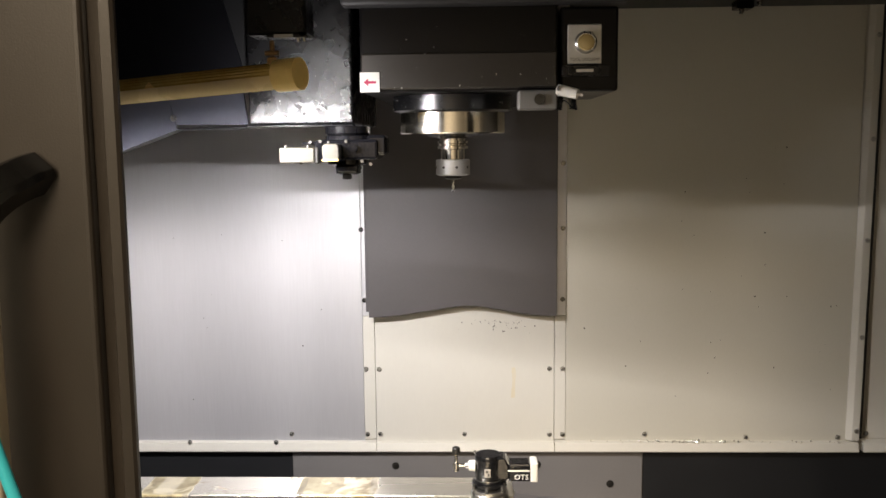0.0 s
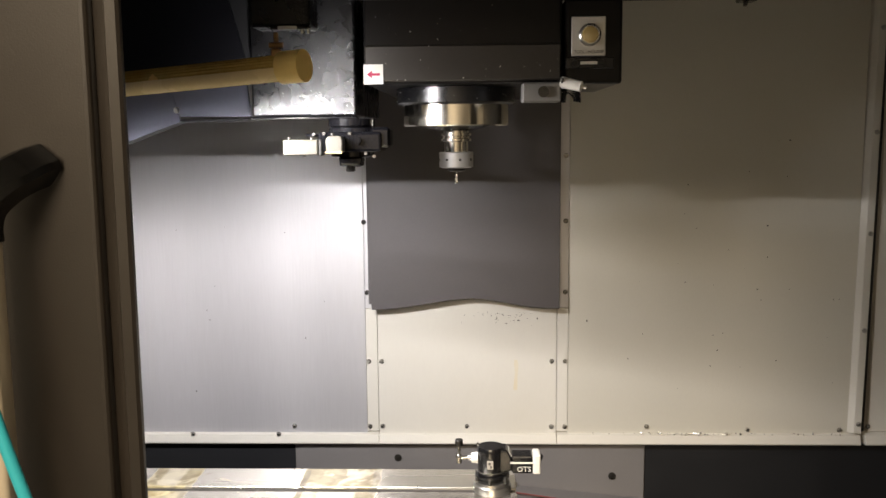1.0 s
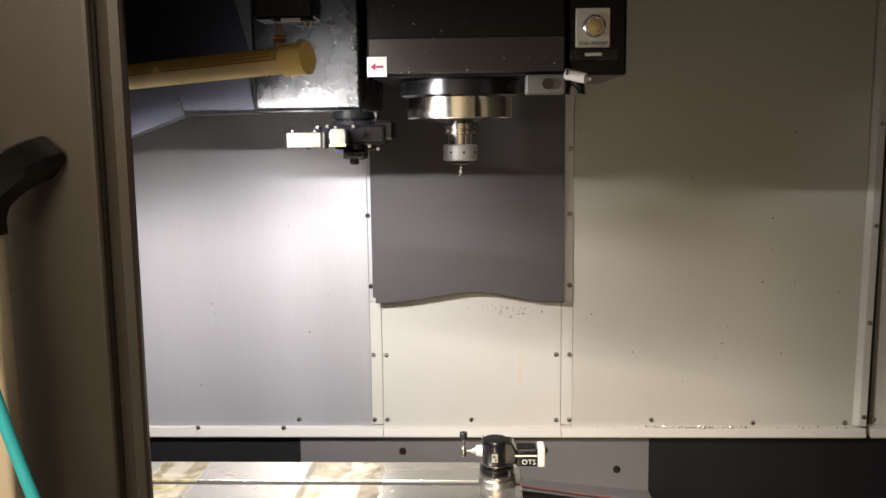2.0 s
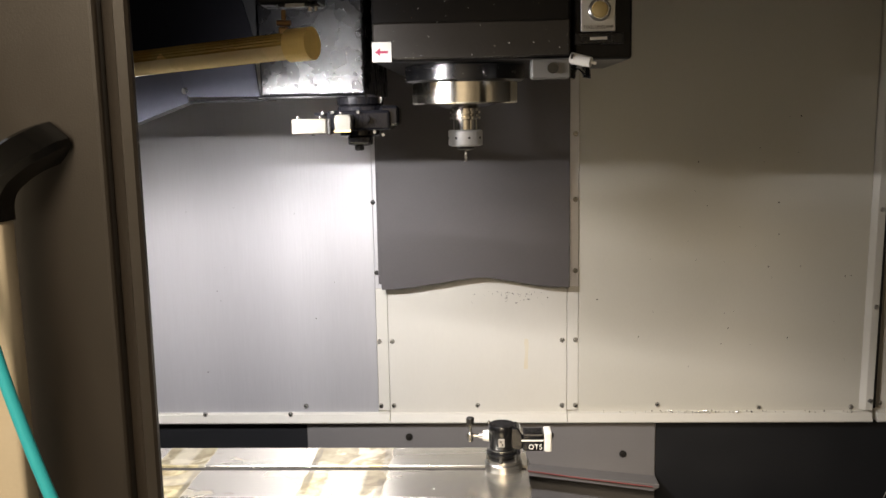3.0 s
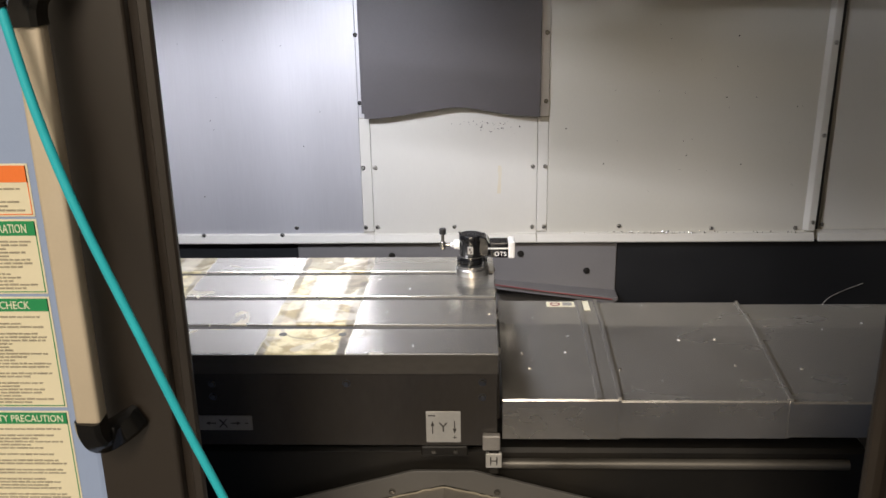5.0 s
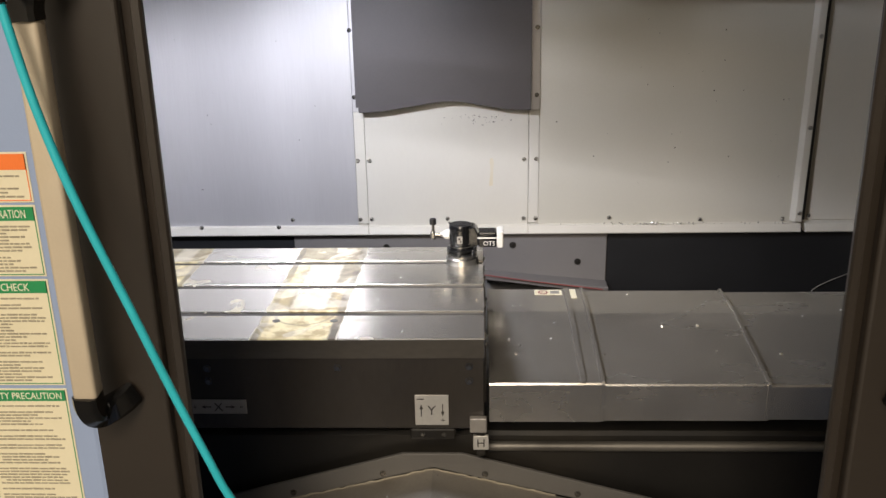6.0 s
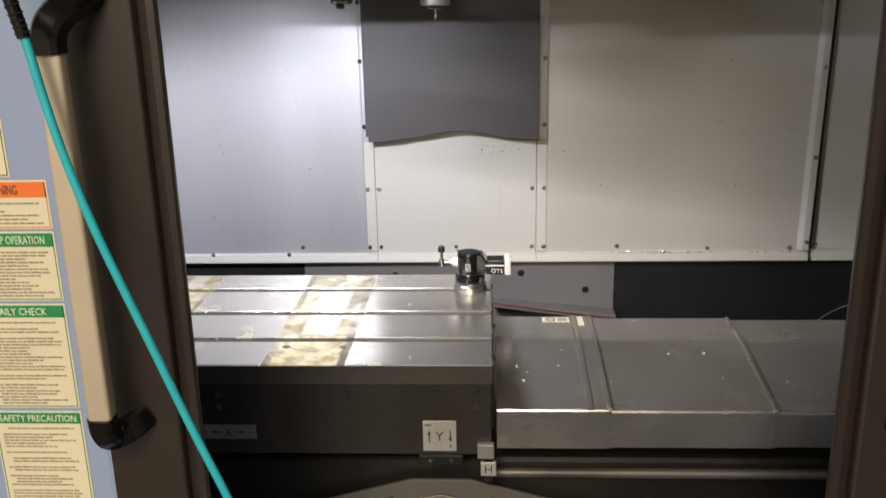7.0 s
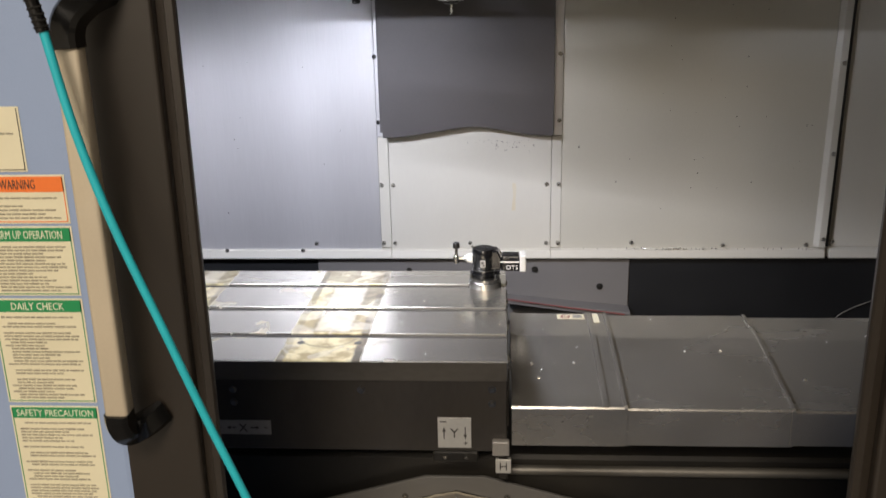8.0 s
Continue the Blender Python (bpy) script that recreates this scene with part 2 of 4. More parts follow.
def table_material():
    """Ground steel with yellow-brown coolant stains where vices stood."""
    mt = mat("stained_table_steel", (0.75, 0.715, 0.63), 0.25, 1.0, 0.07, 6, 0.05, 260, (0.15, 1, 1))
    n, l = mt.node_tree.nodes, mt.node_tree.links
    b = n["Principled BSDF"]
    src = b.inputs["Base Color"].links[0].from_socket
    rsrc = b.inputs["Roughness"].links[0].from_socket
    geo = n.new("ShaderNodeNewGeometry")
    warp = n.new("ShaderNodeTexNoise")
    warp.inputs["Scale"].default_value, warp.inputs["Detail"].default_value = 38, 5
    l.new(geo.outputs["Position"], warp.inputs["Vector"])
    wm = n.new("ShaderNodeVectorMath")
    wm.operation = "MULTIPLY_ADD"
    wm.inputs[1].default_value = (0.010, 0.010, 0)
    l.new(warp.outputs["Color"], wm.inputs[0])
    l.new(geo.outputs["Position"], wm.inputs[2])
    sep = n.new("ShaderNodeSeparateXYZ")
    l.new(wm.outputs[0], sep.inputs[0])

    def math_node(op, a, bb, c=None):
        q = n.new("ShaderNodeMath")
        q.operation = op
        for k, v in enumerate((a, bb, c)):
            if v is None:
                continue
            if isinstance(v, (int, float)):
                q.inputs[k].default_value = v
            else:
                l.new(v, q.inputs[k])
        return q.outputs[0]

    def band(sock, lo, hi, soft):
        up = n.new("ShaderNodeMapRange")
        up.interpolation_type = "SMOOTHSTEP"
        up.inputs[1].default_value, up.inputs[2].default_value = lo - soft, lo + soft
        l.new(sock, up.inputs[0])
        dn = n.new("ShaderNodeMapRange")
        dn.interpolation_type = "SMOOTHSTEP"
        dn.inputs[1].default_value, dn.inputs[2].default_value = hi - soft, hi + soft
        dn.inputs[3].default_value, dn.inputs[4].default_value = 1, 0
        l.new(sock, dn.inputs[0])
        return math_node("MULTIPLY", up.outputs[0], dn.outputs[0])

    X, Y = sep.outputs[0], sep.outputs[1]
    one = band(X, -0.160, -0.026, 0.002)
    two = math_node("MULTIPLY", band(X, -0.425, -0.342, 0.002), band(Y, 1.30, 1.62, 0.01))
    hole = math_node("MULTIPLY", band(X, -0.122, -0.062, 0.004), band(Y, 1.265, 1.505, 0.006))
    hole2 = math_node("MULTIPLY", band(X, -0.405, -0.370, 0.004), band(Y, 1.515, 1.6, 0.006))
    blot = n.new("ShaderNodeTexNoise")
    blot.inputs["Scale"].default_value, blot.inputs["Detail"].default_value, blot.inputs["Distortion"].default_value = 15, 5, 0.9
    l.new(geo.outputs["Position"], blot.inputs["Vector"])
    bl = n.new("ShaderNodeMapRange")
    bl.interpolation_type = "SMOOTHSTEP"
    bl.inputs[1].default_value, bl.inputs[2].default_value = 0.44, 0.52
    l.new(blot.outputs[0], bl.inputs[0])
    both = math_node("MAXIMUM", one, two)
    clear = math_node("MAXIMUM", hole, hole2)
    # dried tide marks: thin brown rims along the contours and the edges of the clean middle
    rim = math_node("ABSOLUTE", math_node("SUBTRACT", blot.outputs[0], 0.475), 0.0)
    tide = n.new("ShaderNodeMapRange")
    tide.interpolation_type = "SMOOTHSTEP"
    tide.inputs[1].default_value, tide.inputs[2].default_value = 0.0, 0.045
    tide.inputs[3].default_value, tide.inputs[4].default_value = 0.5, 0
    l.new(rim, tide.inputs[0])
    soft_clear = math_node("MAXIMUM", math_node("MULTIPLY", band(X, -0.128, -0.056, 0.005), band(Y, 1.258, 1.512, 0.006)), hole2)
    edge = math_node("SUBTRACT", soft_clear, clear)
    # a round print near the front
    rx = math_node("ADD", X, 0.092)
    ry = math_node("SUBTRACT", Y, 1.245)
    dist = math_node("SQRT", math_node("ADD", math_node("MULTIPLY", rx, rx), math_node("MULTIPLY", ry, ry)), 0.0)
    ring = math_node("MULTIPLY", band(dist, 0.046, 0.051, 0.0015), band(Y, 1.15, 1.25, 0.002))
    patchy = n.new("ShaderNodeTexNoise")
    patchy.inputs["Scale"].default_value, patchy.inputs["Detail"].default_value = 11, 2
    l.new(geo.outputs["Position"], patchy.inputs["Vector"])
    pm = n.new("ShaderNodeMapRange")
    pm.inputs[1].default_value, pm.inputs[2].default_value = 0.42, 0.62
    l.new(patchy.outputs[0], pm.inputs[0])
    lines = math_node("MULTIPLY", math_node("MULTIPLY", tide.outputs[0], pm.outputs[0]), math_node("MULTIPLY_ADD", clear, -0.85, 1.0))
    dark = math_node("MULTIPLY", both, math_node("MAXIMUM", math_node("MAXIMUM", lines, math_node("MULTIPLY", ring, 0.45)), math_node("MULTIPLY", edge, math_node("MULTIPLY_ADD", pm.outputs[0], 0.5, 0.15))))
    both = math_node("MULTIPLY", both, math_node("MULTIPLY_ADD", clear, -0.45, 1.0))
    amount = math_node("MULTIPLY", both, math_node("MULTIPLY_ADD", bl.outputs[0], 0.30, 0.62))
    # dark dried border along the long sides, broken by the blots, and a browner rear bay
    border = math_node("MAXIMUM", band(X, -0.163, -0.147, 0.003), math_node("MAXIMUM", band(X, -0.040, -0.024, 0.003), band(X, -0.352, -0.340, 0.003)))
    border = math_node("MULTIPLY", border, math_node("MULTIPLY_ADD", pm.outputs[0], 0.6, 0.4))
    rear = math_node("MULTIPLY", band(Y, 1.512, 1.60, 0.008), math_node("MULTIPLY_ADD", bl.outputs[0], 0.55, 0.05))
    patch = math_node("MULTIPLY", math_node("MULTIPLY", band(X, -0.068, -0.024, 0.004), band(Y, 1.385, 1.485, 0.006)), math_node("MULTIPLY_ADD", bl.outputs[0], 0.5, 0.2))
    dark = math_node("MAXIMUM", dark, math_node("MULTIPLY", both, math_node("MAXIMUM", border, math_node("MAXIMUM", rear, patch))))
    # a few loose drips elsewhere
    drip = n.new("ShaderNodeMapRange")
    drip.inputs[1].default_value, drip.inputs[2].default_value, drip.inputs[4].default_value = 0.60, 0.70, 0.50
    l.new(blot.outputs[0], drip.inputs[0])
    drip_zone = math_node("MULTIPLY", drip.outputs[0], band(X, -0.36, 0.02, 0.05))
    amount = math_node("MAXIMUM", amount, drip_zone)
    amount = math_node("MAXIMUM", amount, math_node("MULTIPLY", dark, 0.95))
    ramp = n.new("ShaderNodeValToRGB")
    ramp.color_ramp.elements[0].position, ramp.color_ramp.elements[0].color = 0.40, (0.34, 0.25, 0.09, 1)
    ramp.color_ramp.elements[1].position, ramp.color_ramp.elements[1].color = 0.58, (0.70, 0.60, 0.33, 1)
    fine2 = n.new("ShaderNodeTexNoise")
    fine2.inputs["Scale"].default_value, fine2.inputs["Detail"].default_value, fine2.inputs["Distortion"].default_value = 34, 6, 0.25
    l.new(geo.outputs["Position"], fine2.inputs["Vector"])
    l.new(fine2.outputs[0], ramp.inputs[0])
    brown = n.new("ShaderNodeMix")
    brown.data_type = "RGBA"
    brown.inputs[7].default_value = (0.055, 0.038, 0.014, 1)
    l.new(dark, brown.inputs[0])
    l.new(ramp.outputs[0], brown.inputs[6])
    mx = n.new("ShaderNodeMix")
    mx.data_type = "RGBA"
    l.new(amount, mx.inputs[0])
    l.new(src, mx.inputs[6])
    l.new(brown.outputs[2], mx.inputs[7])
    l.new(mx.outputs[2], b.inputs["Base Color"])
    mr = n.new("ShaderNodeMix")
    l.new(amount, mr.inputs[0])
    l.new(rsrc, mr.inputs[2])
    mr.inputs[3].default_value = 0.34
    l.new(mr.outputs[0], b.inputs["Roughness"])
    me = math_node("MULTIPLY_ADD", amount, -0.72, 0.92)
    l.new(me, b.inputs["Metallic"])
    return mt


M_TABLE = table_material()
M_EDGE = mat("oily_machined_edge", (0.10, 0.092, 0.080), 0.38, 0.4, 0.25, 8, 0.05, 160, (0.4, 1, 1), dirt=0.4, dirt_colour=(0.05, 0.043, 0.034))

# ---- building helpers ----


def empty(name, at, label, category, group="", kind=""):
    ob = new(name)
    ob.location = at
    return tagged(ob, label, category, group, kind)


def part(name, bm, material, parent=None, label="", smooth=False):
    """Links a bmesh, whose points are in world metres, as one mesh object under a thing."""
    me = bpy.data.meshes.new(name)
    if smooth:
        for fc in bm.faces:
            fc.smooth = True
    at = Vector((0, 0, 0))
    if parent is not None:
        at = parent.location + (parent.parent.location if parent.parent else Vector((0, 0, 0)))
    bm.transform(Matrix.Translation(-at))
    bmesh.ops.recalc_face_normals(bm, faces=bm.faces)
    bm.to_mesh(me)
    bm.free()
    me.materials.append(material)
    if smooth:
        me.set_sharp_from_angle(angle=radians(35))
    ob = new(name, me)
    ob.parent = parent
    if label:
        ob["label"] = label
    return ob


def add_box(bm, lo, hi, bevel=0.0, seg=1):
    r = bmesh.ops.create_cube(bm, size=1)
    vs = r["verts"]
    for v in vs:
        v.co = Vector([(a + b) / 2 + c * (b - a) for a, b, c in zip(lo, hi, v.co)])
    if bevel:
        es = list({e for v in vs for e in v.link_edges})
        bmesh.ops.bevel(bm, geom=es, offset=bevel, segments=seg, affect="EDGES", profile=0.5)
    return bm


def box(lo, hi, bevel=0.0, seg=1):
    return add_box(bmesh.new(), lo, hi, bevel, seg)


def add_rod(bm, a, b, r, r2=None, seg=20):
    a, b = Vector(a), Vector(b)
    q = (b - a).to_track_quat("Z", "Y").to_matrix().to_4x4()
    bmesh.ops.create_cone(bm, cap_ends=True, segments=seg, radius1=r, radius2=r if r2 is None else r2, depth=(b - a).length, matrix=Matrix.Translation((a + b) / 2) @ q)
    return bm


def rod(a, b, r, r2=None, seg=20):
    return add_rod(bmesh.new(), a, b, r, r2, seg)


def lathe(profile, at, seg=48):
    """A turned body about a vertical axis: (radius, z) from bottom to top."""
    bm = bmesh.new()
    rings = []
    for r, z in profile:
        rings.append([bm.verts.new((at[0] + r * math.cos(2 * math.pi * k / seg), at[1] + r * math.sin(2 * math.pi * k / seg), z)) for k in range(seg)])
    for lo, hi in zip(rings, rings[1:]):
        for k in range(seg):
            bm.faces.new((lo[k], lo[(k + 1) % seg], hi[(k + 1) % seg], hi[k]))
    bm.faces.new(rings[0][::-1])
    bm.faces.new(rings[-1])
    return bm


def prism(outline, axis, lo, hi, bevel=0.0):
    """An outline pushed along an axis. x: points are (y, z); y: (x, z); z: (x, y)."""
    bm = bmesh.new()

    def put(p, d):
        return {"x": (d, p[0], p[1]), "y": (p[0], d, p[1]), "z": (p[0], p[1], d)}[axis]
    a = [bm.verts.new(put(p, lo)) for p in outline]
    b = [bm.verts.new(put(p, hi)) for p in outline]
    n = len(outline)
    bm.faces.new(a)
    bm.faces.new(b[::-1])
    for k in range(n):
        bm.faces.new((a[k], b[k], b[(k + 1) % n], a[(k + 1) % n]))
    if bevel:
        bmesh.ops.recalc_face_normals(bm, faces=bm.faces)
        bmesh.ops.bevel(bm, geom=list(bm.edges), offset=bevel, segments=1, affect="EDGES", profile=0.5)
    return bm


def sweep(points, r, seg=10, closed=False):
    """A round bar along points."""
    bm = bmesh.new()
    pts = [Vector(p) for p in points]
    rings = []
    side = Vector((0.31, 0.87, 0.38))
    for k, p in enumerate(pts):
        d = (pts[min(k + 1, len(pts) - 1)] - pts[max(k - 1, 0)]).normalized()
        u = (side - side.dot(d) * d).normalized()
        w = d.cross(u)
        rings.append([bm.verts.new(p + r * (math.cos(2 * math.pi * j / seg) * u + math.sin(2 * math.pi * j / seg) * w)) for j in range(seg)])
    for lo, hi in zip(rings, rings[1:]):
        for j in range(seg):
            bm.faces.new((lo[j], lo[(j + 1) % seg], hi[(j + 1) % seg], hi[j]))
    bm.faces.new(rings[0][::-1])
    bm.faces.new(rings[-1])
    return bm


def bar(points, hw, hd, ch):
    """A bar of chamfered square section along points; hw across, hd front to back at the start."""
    bm = bmesh.new()
    pts = [Vector(p) for p in points]
    section = [(hw, hd - ch), (hw - ch, hd), (ch - hw, hd), (-hw, hd - ch), (-hw, ch - hd), (ch - hw, -hd), (hw - ch, -hd), (hw, ch - hd)]
    rings = []
    side = Vector((0.10, 0.96, 0.0)).normalized()
    for k, p in enumerate(pts):
        d = (pts[min(k + 1, len(pts) - 1)] - pts[max(k - 1, 0)]).normalized()
        u = d.cross(side).normalized()
        w = u.cross(d)
        rings.append([bm.verts.new(p + a * u + b * w) for a, b in section])
    for lo, hi in zip(rings, rings[1:]):
        for j in range(8):
            bm.faces.new((lo[j], lo[(j + 1) % 8], hi[(j + 1) % 8], hi[j]))
    bm.faces.new(rings[0][::-1])
    bm.faces.new(rings[-1])
    return bm


def spline(points, steps=10):
    """A smooth line through points."""
    p = [Vector(q) for q in points]
    p = [2 * p[0] - p[1]] + p + [2 * p[-1] - p[-2]]
    out = []
    for k in range(1, len(p) - 2):
        for s in range(steps):
            t = s / steps
            out.append(0.5 * ((2 * p[k]) + (p[k + 1] - p[k - 1]) * t + (2 * p[k - 1] - 5 * p[k] + 4 * p[k + 1] - p[k + 2]) * t * t + (3 * p[k] - p[k - 1] - 3 * p[k + 1] + p[k + 2]) * t ** 3))
    out.append(p[-2])
    return out


def lettering(name, text, at, height, material, parent, width=None, turn=(90, 0, 0), align="LEFT", depth=0.0002):
    """Words in the built-in font, standing in the wall plane unless turned; height is that of the capitals."""
    cu = bpy.data.curves.new(name, "FONT")
    cu.body, cu.size, cu.align_x, cu.extrude, cu.resolution_u = text, height / 0.69, align, depth, 2
    tmp = bpy.data.objects.new("tmp", cu)
    scene.collection.objects.link(tmp)
    bpy.context.view_layer.update()
    me = bpy.data.meshes.new_from_object(tmp.evaluated_get(bpy.context.evaluated_depsgraph_get()))
    bpy.data.objects.remove(tmp)
    bm = bmesh.new()
    bm.from_mesh(me)
    if width:
        xs = [v.co.x for v in bm.verts]
        k = width / (max(xs) - min(xs))
        for v in bm.verts:
            v.co.x *= k
    bm.transform(pose(*at, *turn))
    return part(name, bm, material, parent)


SCREW_MESH = {}


def screw(parent, at, r=0.0045, facing="y", material=None, name="screw"):
    """A domed hexagon-socket screw head; alike ones share one mesh."""
    key = (r, facing, (material or M_SCREW).name)
    if key not in SCREW_MESH:
        bm = bmesh.new()
        add_rod(bm, (0, 0, 0), (0, 0, r * 0.25), r * 1.25, r * 1.2, 14)
        add_rod(bm, (0, 0, r * 0.2), (0, 0, r * 0.75), r, r * 0.72, 14)
        add_rod(bm, (0, 0, r * 0.73), (0, 0, r * 0.77), r * 0.42, r * 0.42, 6)
        bm.transform({"y": pose(0, 0, 0, 90), "z": pose(0, 0, 0), "x": pose(0, 0, 0, 0, 90)}[facing])
        me = bpy.data.meshes.new("screw")
        bm.to_mesh(me)
        bm.free()
        me.materials.append(material or M_SCREW)
        SCREW_MESH[key] = me
    ob = new(name, SCREW_MESH[key])
    ob.parent = parent
    ob.location = Vector(at) - parent.location
    return ob


YW = 2.054          # front face of the rear sheet wall

# ---- structure ----
tagged(part("shop_floor", box((-4, -7, -0.1), (4.5, 4, 0), 0), M_CONCRETE), "grey concrete workshop floor under the machine", "floor", kind="structure")
tagged(part("shop_ceiling", box((-4, -7, 3.3), (4.5, 4, 3.4), 0), M_SHOP), "plain painted workshop ceiling", "ceiling", kind="structure")
for nm, lo, hi in (("wall_south", (-4, -7.1, 0), (4.5, -7, 3.3)), ("wall_north", (-4, 4, 0), (4.5, 4.1, 3.3)), ("wall_west", (-4.1, -7, 0), (-4, 4, 3.3)), ("wall_east", (4.5, -7, 0), (4.6, 4, 3.3))):
    tagged(part(nm, box(lo, hi), M_SHOP), "plain painted workshop wall", "wall", kind="structure")

# rear wall of the work space: steel left; light painted into right, cream middle
wall = empty("wall_rear", (0.1, YW, 0.8), "machine's rear sheet wall, stainless left, light painted into right and middle", "wall", kind="structure")
part("side_sheet", box((-0.80, YW, 0.800), (-0.116, YW + 0.012, 1.95), 0.001), M_STEEL_WALL, wall, "brushed stainless sheet")
part("side_sheet", box((0.343, YW, 0.800), (0.978, YW + 0.0118, 1.95), 0.001), M_RIGHT_WALL_LIT, wall, "painted sheet, warm light put into its grey tone")
# strips change tone at z 1.095: brighter light below is put in colour
part("edge_strip", box((-0.1155, YW - 0.001, 0.807), (-0.0895, YW + 0.012, 1.0945), 0.001), M_CREAM_LIT, wall)
part("edge_strip", box((-0.1155, YW - 0.001, 1.095), (-0.0895, YW + 0.012, 1.95), 0.001), M_STEEL_WALL, wall)
part("edge_strip", box((0.3175, YW - 0.001, 0.807), (0.3425, YW + 0.012, 1.0945), 0.001), M_CREAM_LIT, wall)
part("edge_strip", box((0.3175, YW - 0.001, 1.095), (0.3425, YW + 0.012, 1.95), 0.001), M_STEEL_WALL, wall)
part("middle_sheet", box((-0.0885, YW - 0.002, 0.800), (0.3165, YW + 0.012, 1.95), 0.001), M_CREAM_LIT, wall, "cream middle sheet, brighter light partly in its tone")
for xa, xb in ((-0.80, -0.0892), (-0.0884, 0.3168), (0.3176, 0.999), (1.010, 1.34)):
    part("bottom_flange", prism([(YW + 0.012, 0.780), (YW - 0.014, 0.780), (YW - 0.016, 0.783), (YW - 0.010, 0.801), (YW + 0.012, 0.806)], "x", xa, xb, 0.0008), M_CREAM_LIT, wall)
LEAN = Matrix(((1, 0, 0.0105, -0.0105 * 0.83), (0, 1, 0, 0), (0, 0, 1, 0), (0, 0, 0, 1)))
bm = prism([(0.9730, YW + 0.012), (0.9730, YW - 0.002), (0.9830, YW - 0.012), (0.9990, YW - 0.012), (1.0010, YW + 0.012)], "z", 0.807, 1.95, 0.0008)
bm.transform(LEAN)
part("corner_post", bm, M_CREAM_LIT, wall, "leaning folded corner post")
part("end_sheet", box((1.0225, YW + 0.006, 0.806), (1.34, YW + 0.016, 1.95), 0.001), M_CREAM_LIT, wall)
bm = box((1.0012, YW + 0.004, 0.807), (1.0115, YW + 0.0055, 1.95))
bm.transform(LEAN)
part("joint_gap", bm, M_DARK_LOW, wall)
for z in (0.972, 0.819):
    for x in (-0.110, -0.080, 0.306, 0.336):
        screw(wall, (x, YW - 0.002, z))
# screws above z 1 take a darker steel, standing in for the upper shade
for x, z in ((0.113, 0.819), (-0.111, 1.131), (-0.115, 1.291), (0.335, 1.131), (0.335, 1.291), (0.335, 1.435), (-0.115, 1.43), (0.522, 0.819), (-0.285, 0.819), (0.75, 0.812), (0.955, 0.812)):
    screw(wall, (x, YW - 0.001, z), material=M_BOLT if z > 1 else None)
for x in (-0.52, -0.32):
    screw(wall, (x, YW - 0.012, 0.803))
for z in (0.829, 1.044, 1.260, 1.480, 1.700):
    screw(wall, (0.9925 + 0.0105 * (z - 0.83), YW - 0.012, z), material=M_RING)
    if z < 0.9:
        screw(wall, (1.02, YW + 0.004, z - 0.01))

# lower rear wall, behind the table
low = empty("lower_rear_wall", (0.1, YW + 0.02, 0.4), "painted lower rear wall, grey middle and charcoal sides", "wall", kind="structure")
part("grey_panel", box((-0.286, YW + 0.002, 0.30), (0.520, YW + 0.03, 0.7795), 0.002), M_GREY_LOW, low, "grey painted panel")
part("charcoal_panel", box((-0.80, YW + 0.006, 0.30), (-0.2865, YW + 0.03, 0.7795), 0.001), M_DARK_LOW, low)
part("charcoal_panel", box((0.5205, YW + 0.006, 0.30), (1.34, YW + 0.03, 0.7795), 0.001), M_DARK_LOW, low)
for x, z in ((-0.047, 0.742), (0.446, 0.700), (0.279, 0.746), (0.500, 0.640)):
    screw(low, (x, YW + 0.002, z), 0.007, material=M_CASTING)
part("drip_ledge", prism([(0.20, 0.680), (0.20, 0.672), (0.505, 0.632), (0.52, 0.640), (0.52, 0.648)], "y", YW - 0.05, YW + 0.0015, 0.001), M_GREY_LOW, low)

part("red_seal", sweep([(0.205, 2.0, 0.685), (0.35, 2.0, 0.664), (0.505, 2.0, 0.644)], 0.0016, 8), M_RED, low, "thin red rubber seal")
wire = empty("loose_wire", (1.08, YW, 0.62), "thin pale wire lying against the lower wall", "wire")
part("strand", sweep(spline([(1.03, YW + 0.002, 0.55), (1.048, YW + 0.002, 0.612), (1.085, YW + 0.002, 0.640), (1.14, YW + 0.002, 0.664)], 8), 0.0010, 6), M_PLATE_DULL, wire, "", True)

# enclosure of the machine; roof and header are unseen, added to block light
tagged(part("enclosure_side_wall", box((-0.83, 0.76, 0.2), (-0.801, 2.08, 1.98), 0.002), M_INNER), "grey painted side wall of the machine enclosure", "wall", kind="structure")
tagged(part("enclosure_side_wall", box((1.341, 0.76, 0.2), (1.37, 2.08, 1.98), 0.002), M_INNER), "grey painted side wall of the machine enclosure", "wall", kind="structure")
tagged(part("enclosure_roof", box((-0.83, 0.70, 1.981), (1.37, 2.10, 2.01), 0.002), M_DARK_LOW), "unseen dark enclosure roof, added to block light from above", "ceiling", kind="structure")
tagged(part("roof_beam", prism([(1.86, 1.979), (1.86, 1.80), (1.90, 1.762), (2.04, 1.762), (2.04, 1.979)], "x", 0.345, 1.34, 0.003), M_DARK_LOW), "dark folded sheet beam under the roof", "beam", kind="structure")
lt = empty("roof_latch", (0.69, 1.95, 1.74), "small dark latch block with bolts under the roof beam", "latch")
part("block", box((0.668, 1.93, 1.744), (0.702, 1.97, 1.7615), 0.002), M_BLACK_MATT, lt)
part("bolt", rod((0.680, 1.94, 1.734), (0.680, 1.94, 1.7438), 0.005, None, 10), M_SCREW, lt)
part("bolt", rod((0.715, 1.94, 1.750), (0.715, 1.94, 1.7615), 0.005, None, 10), M_SCREW, lt)
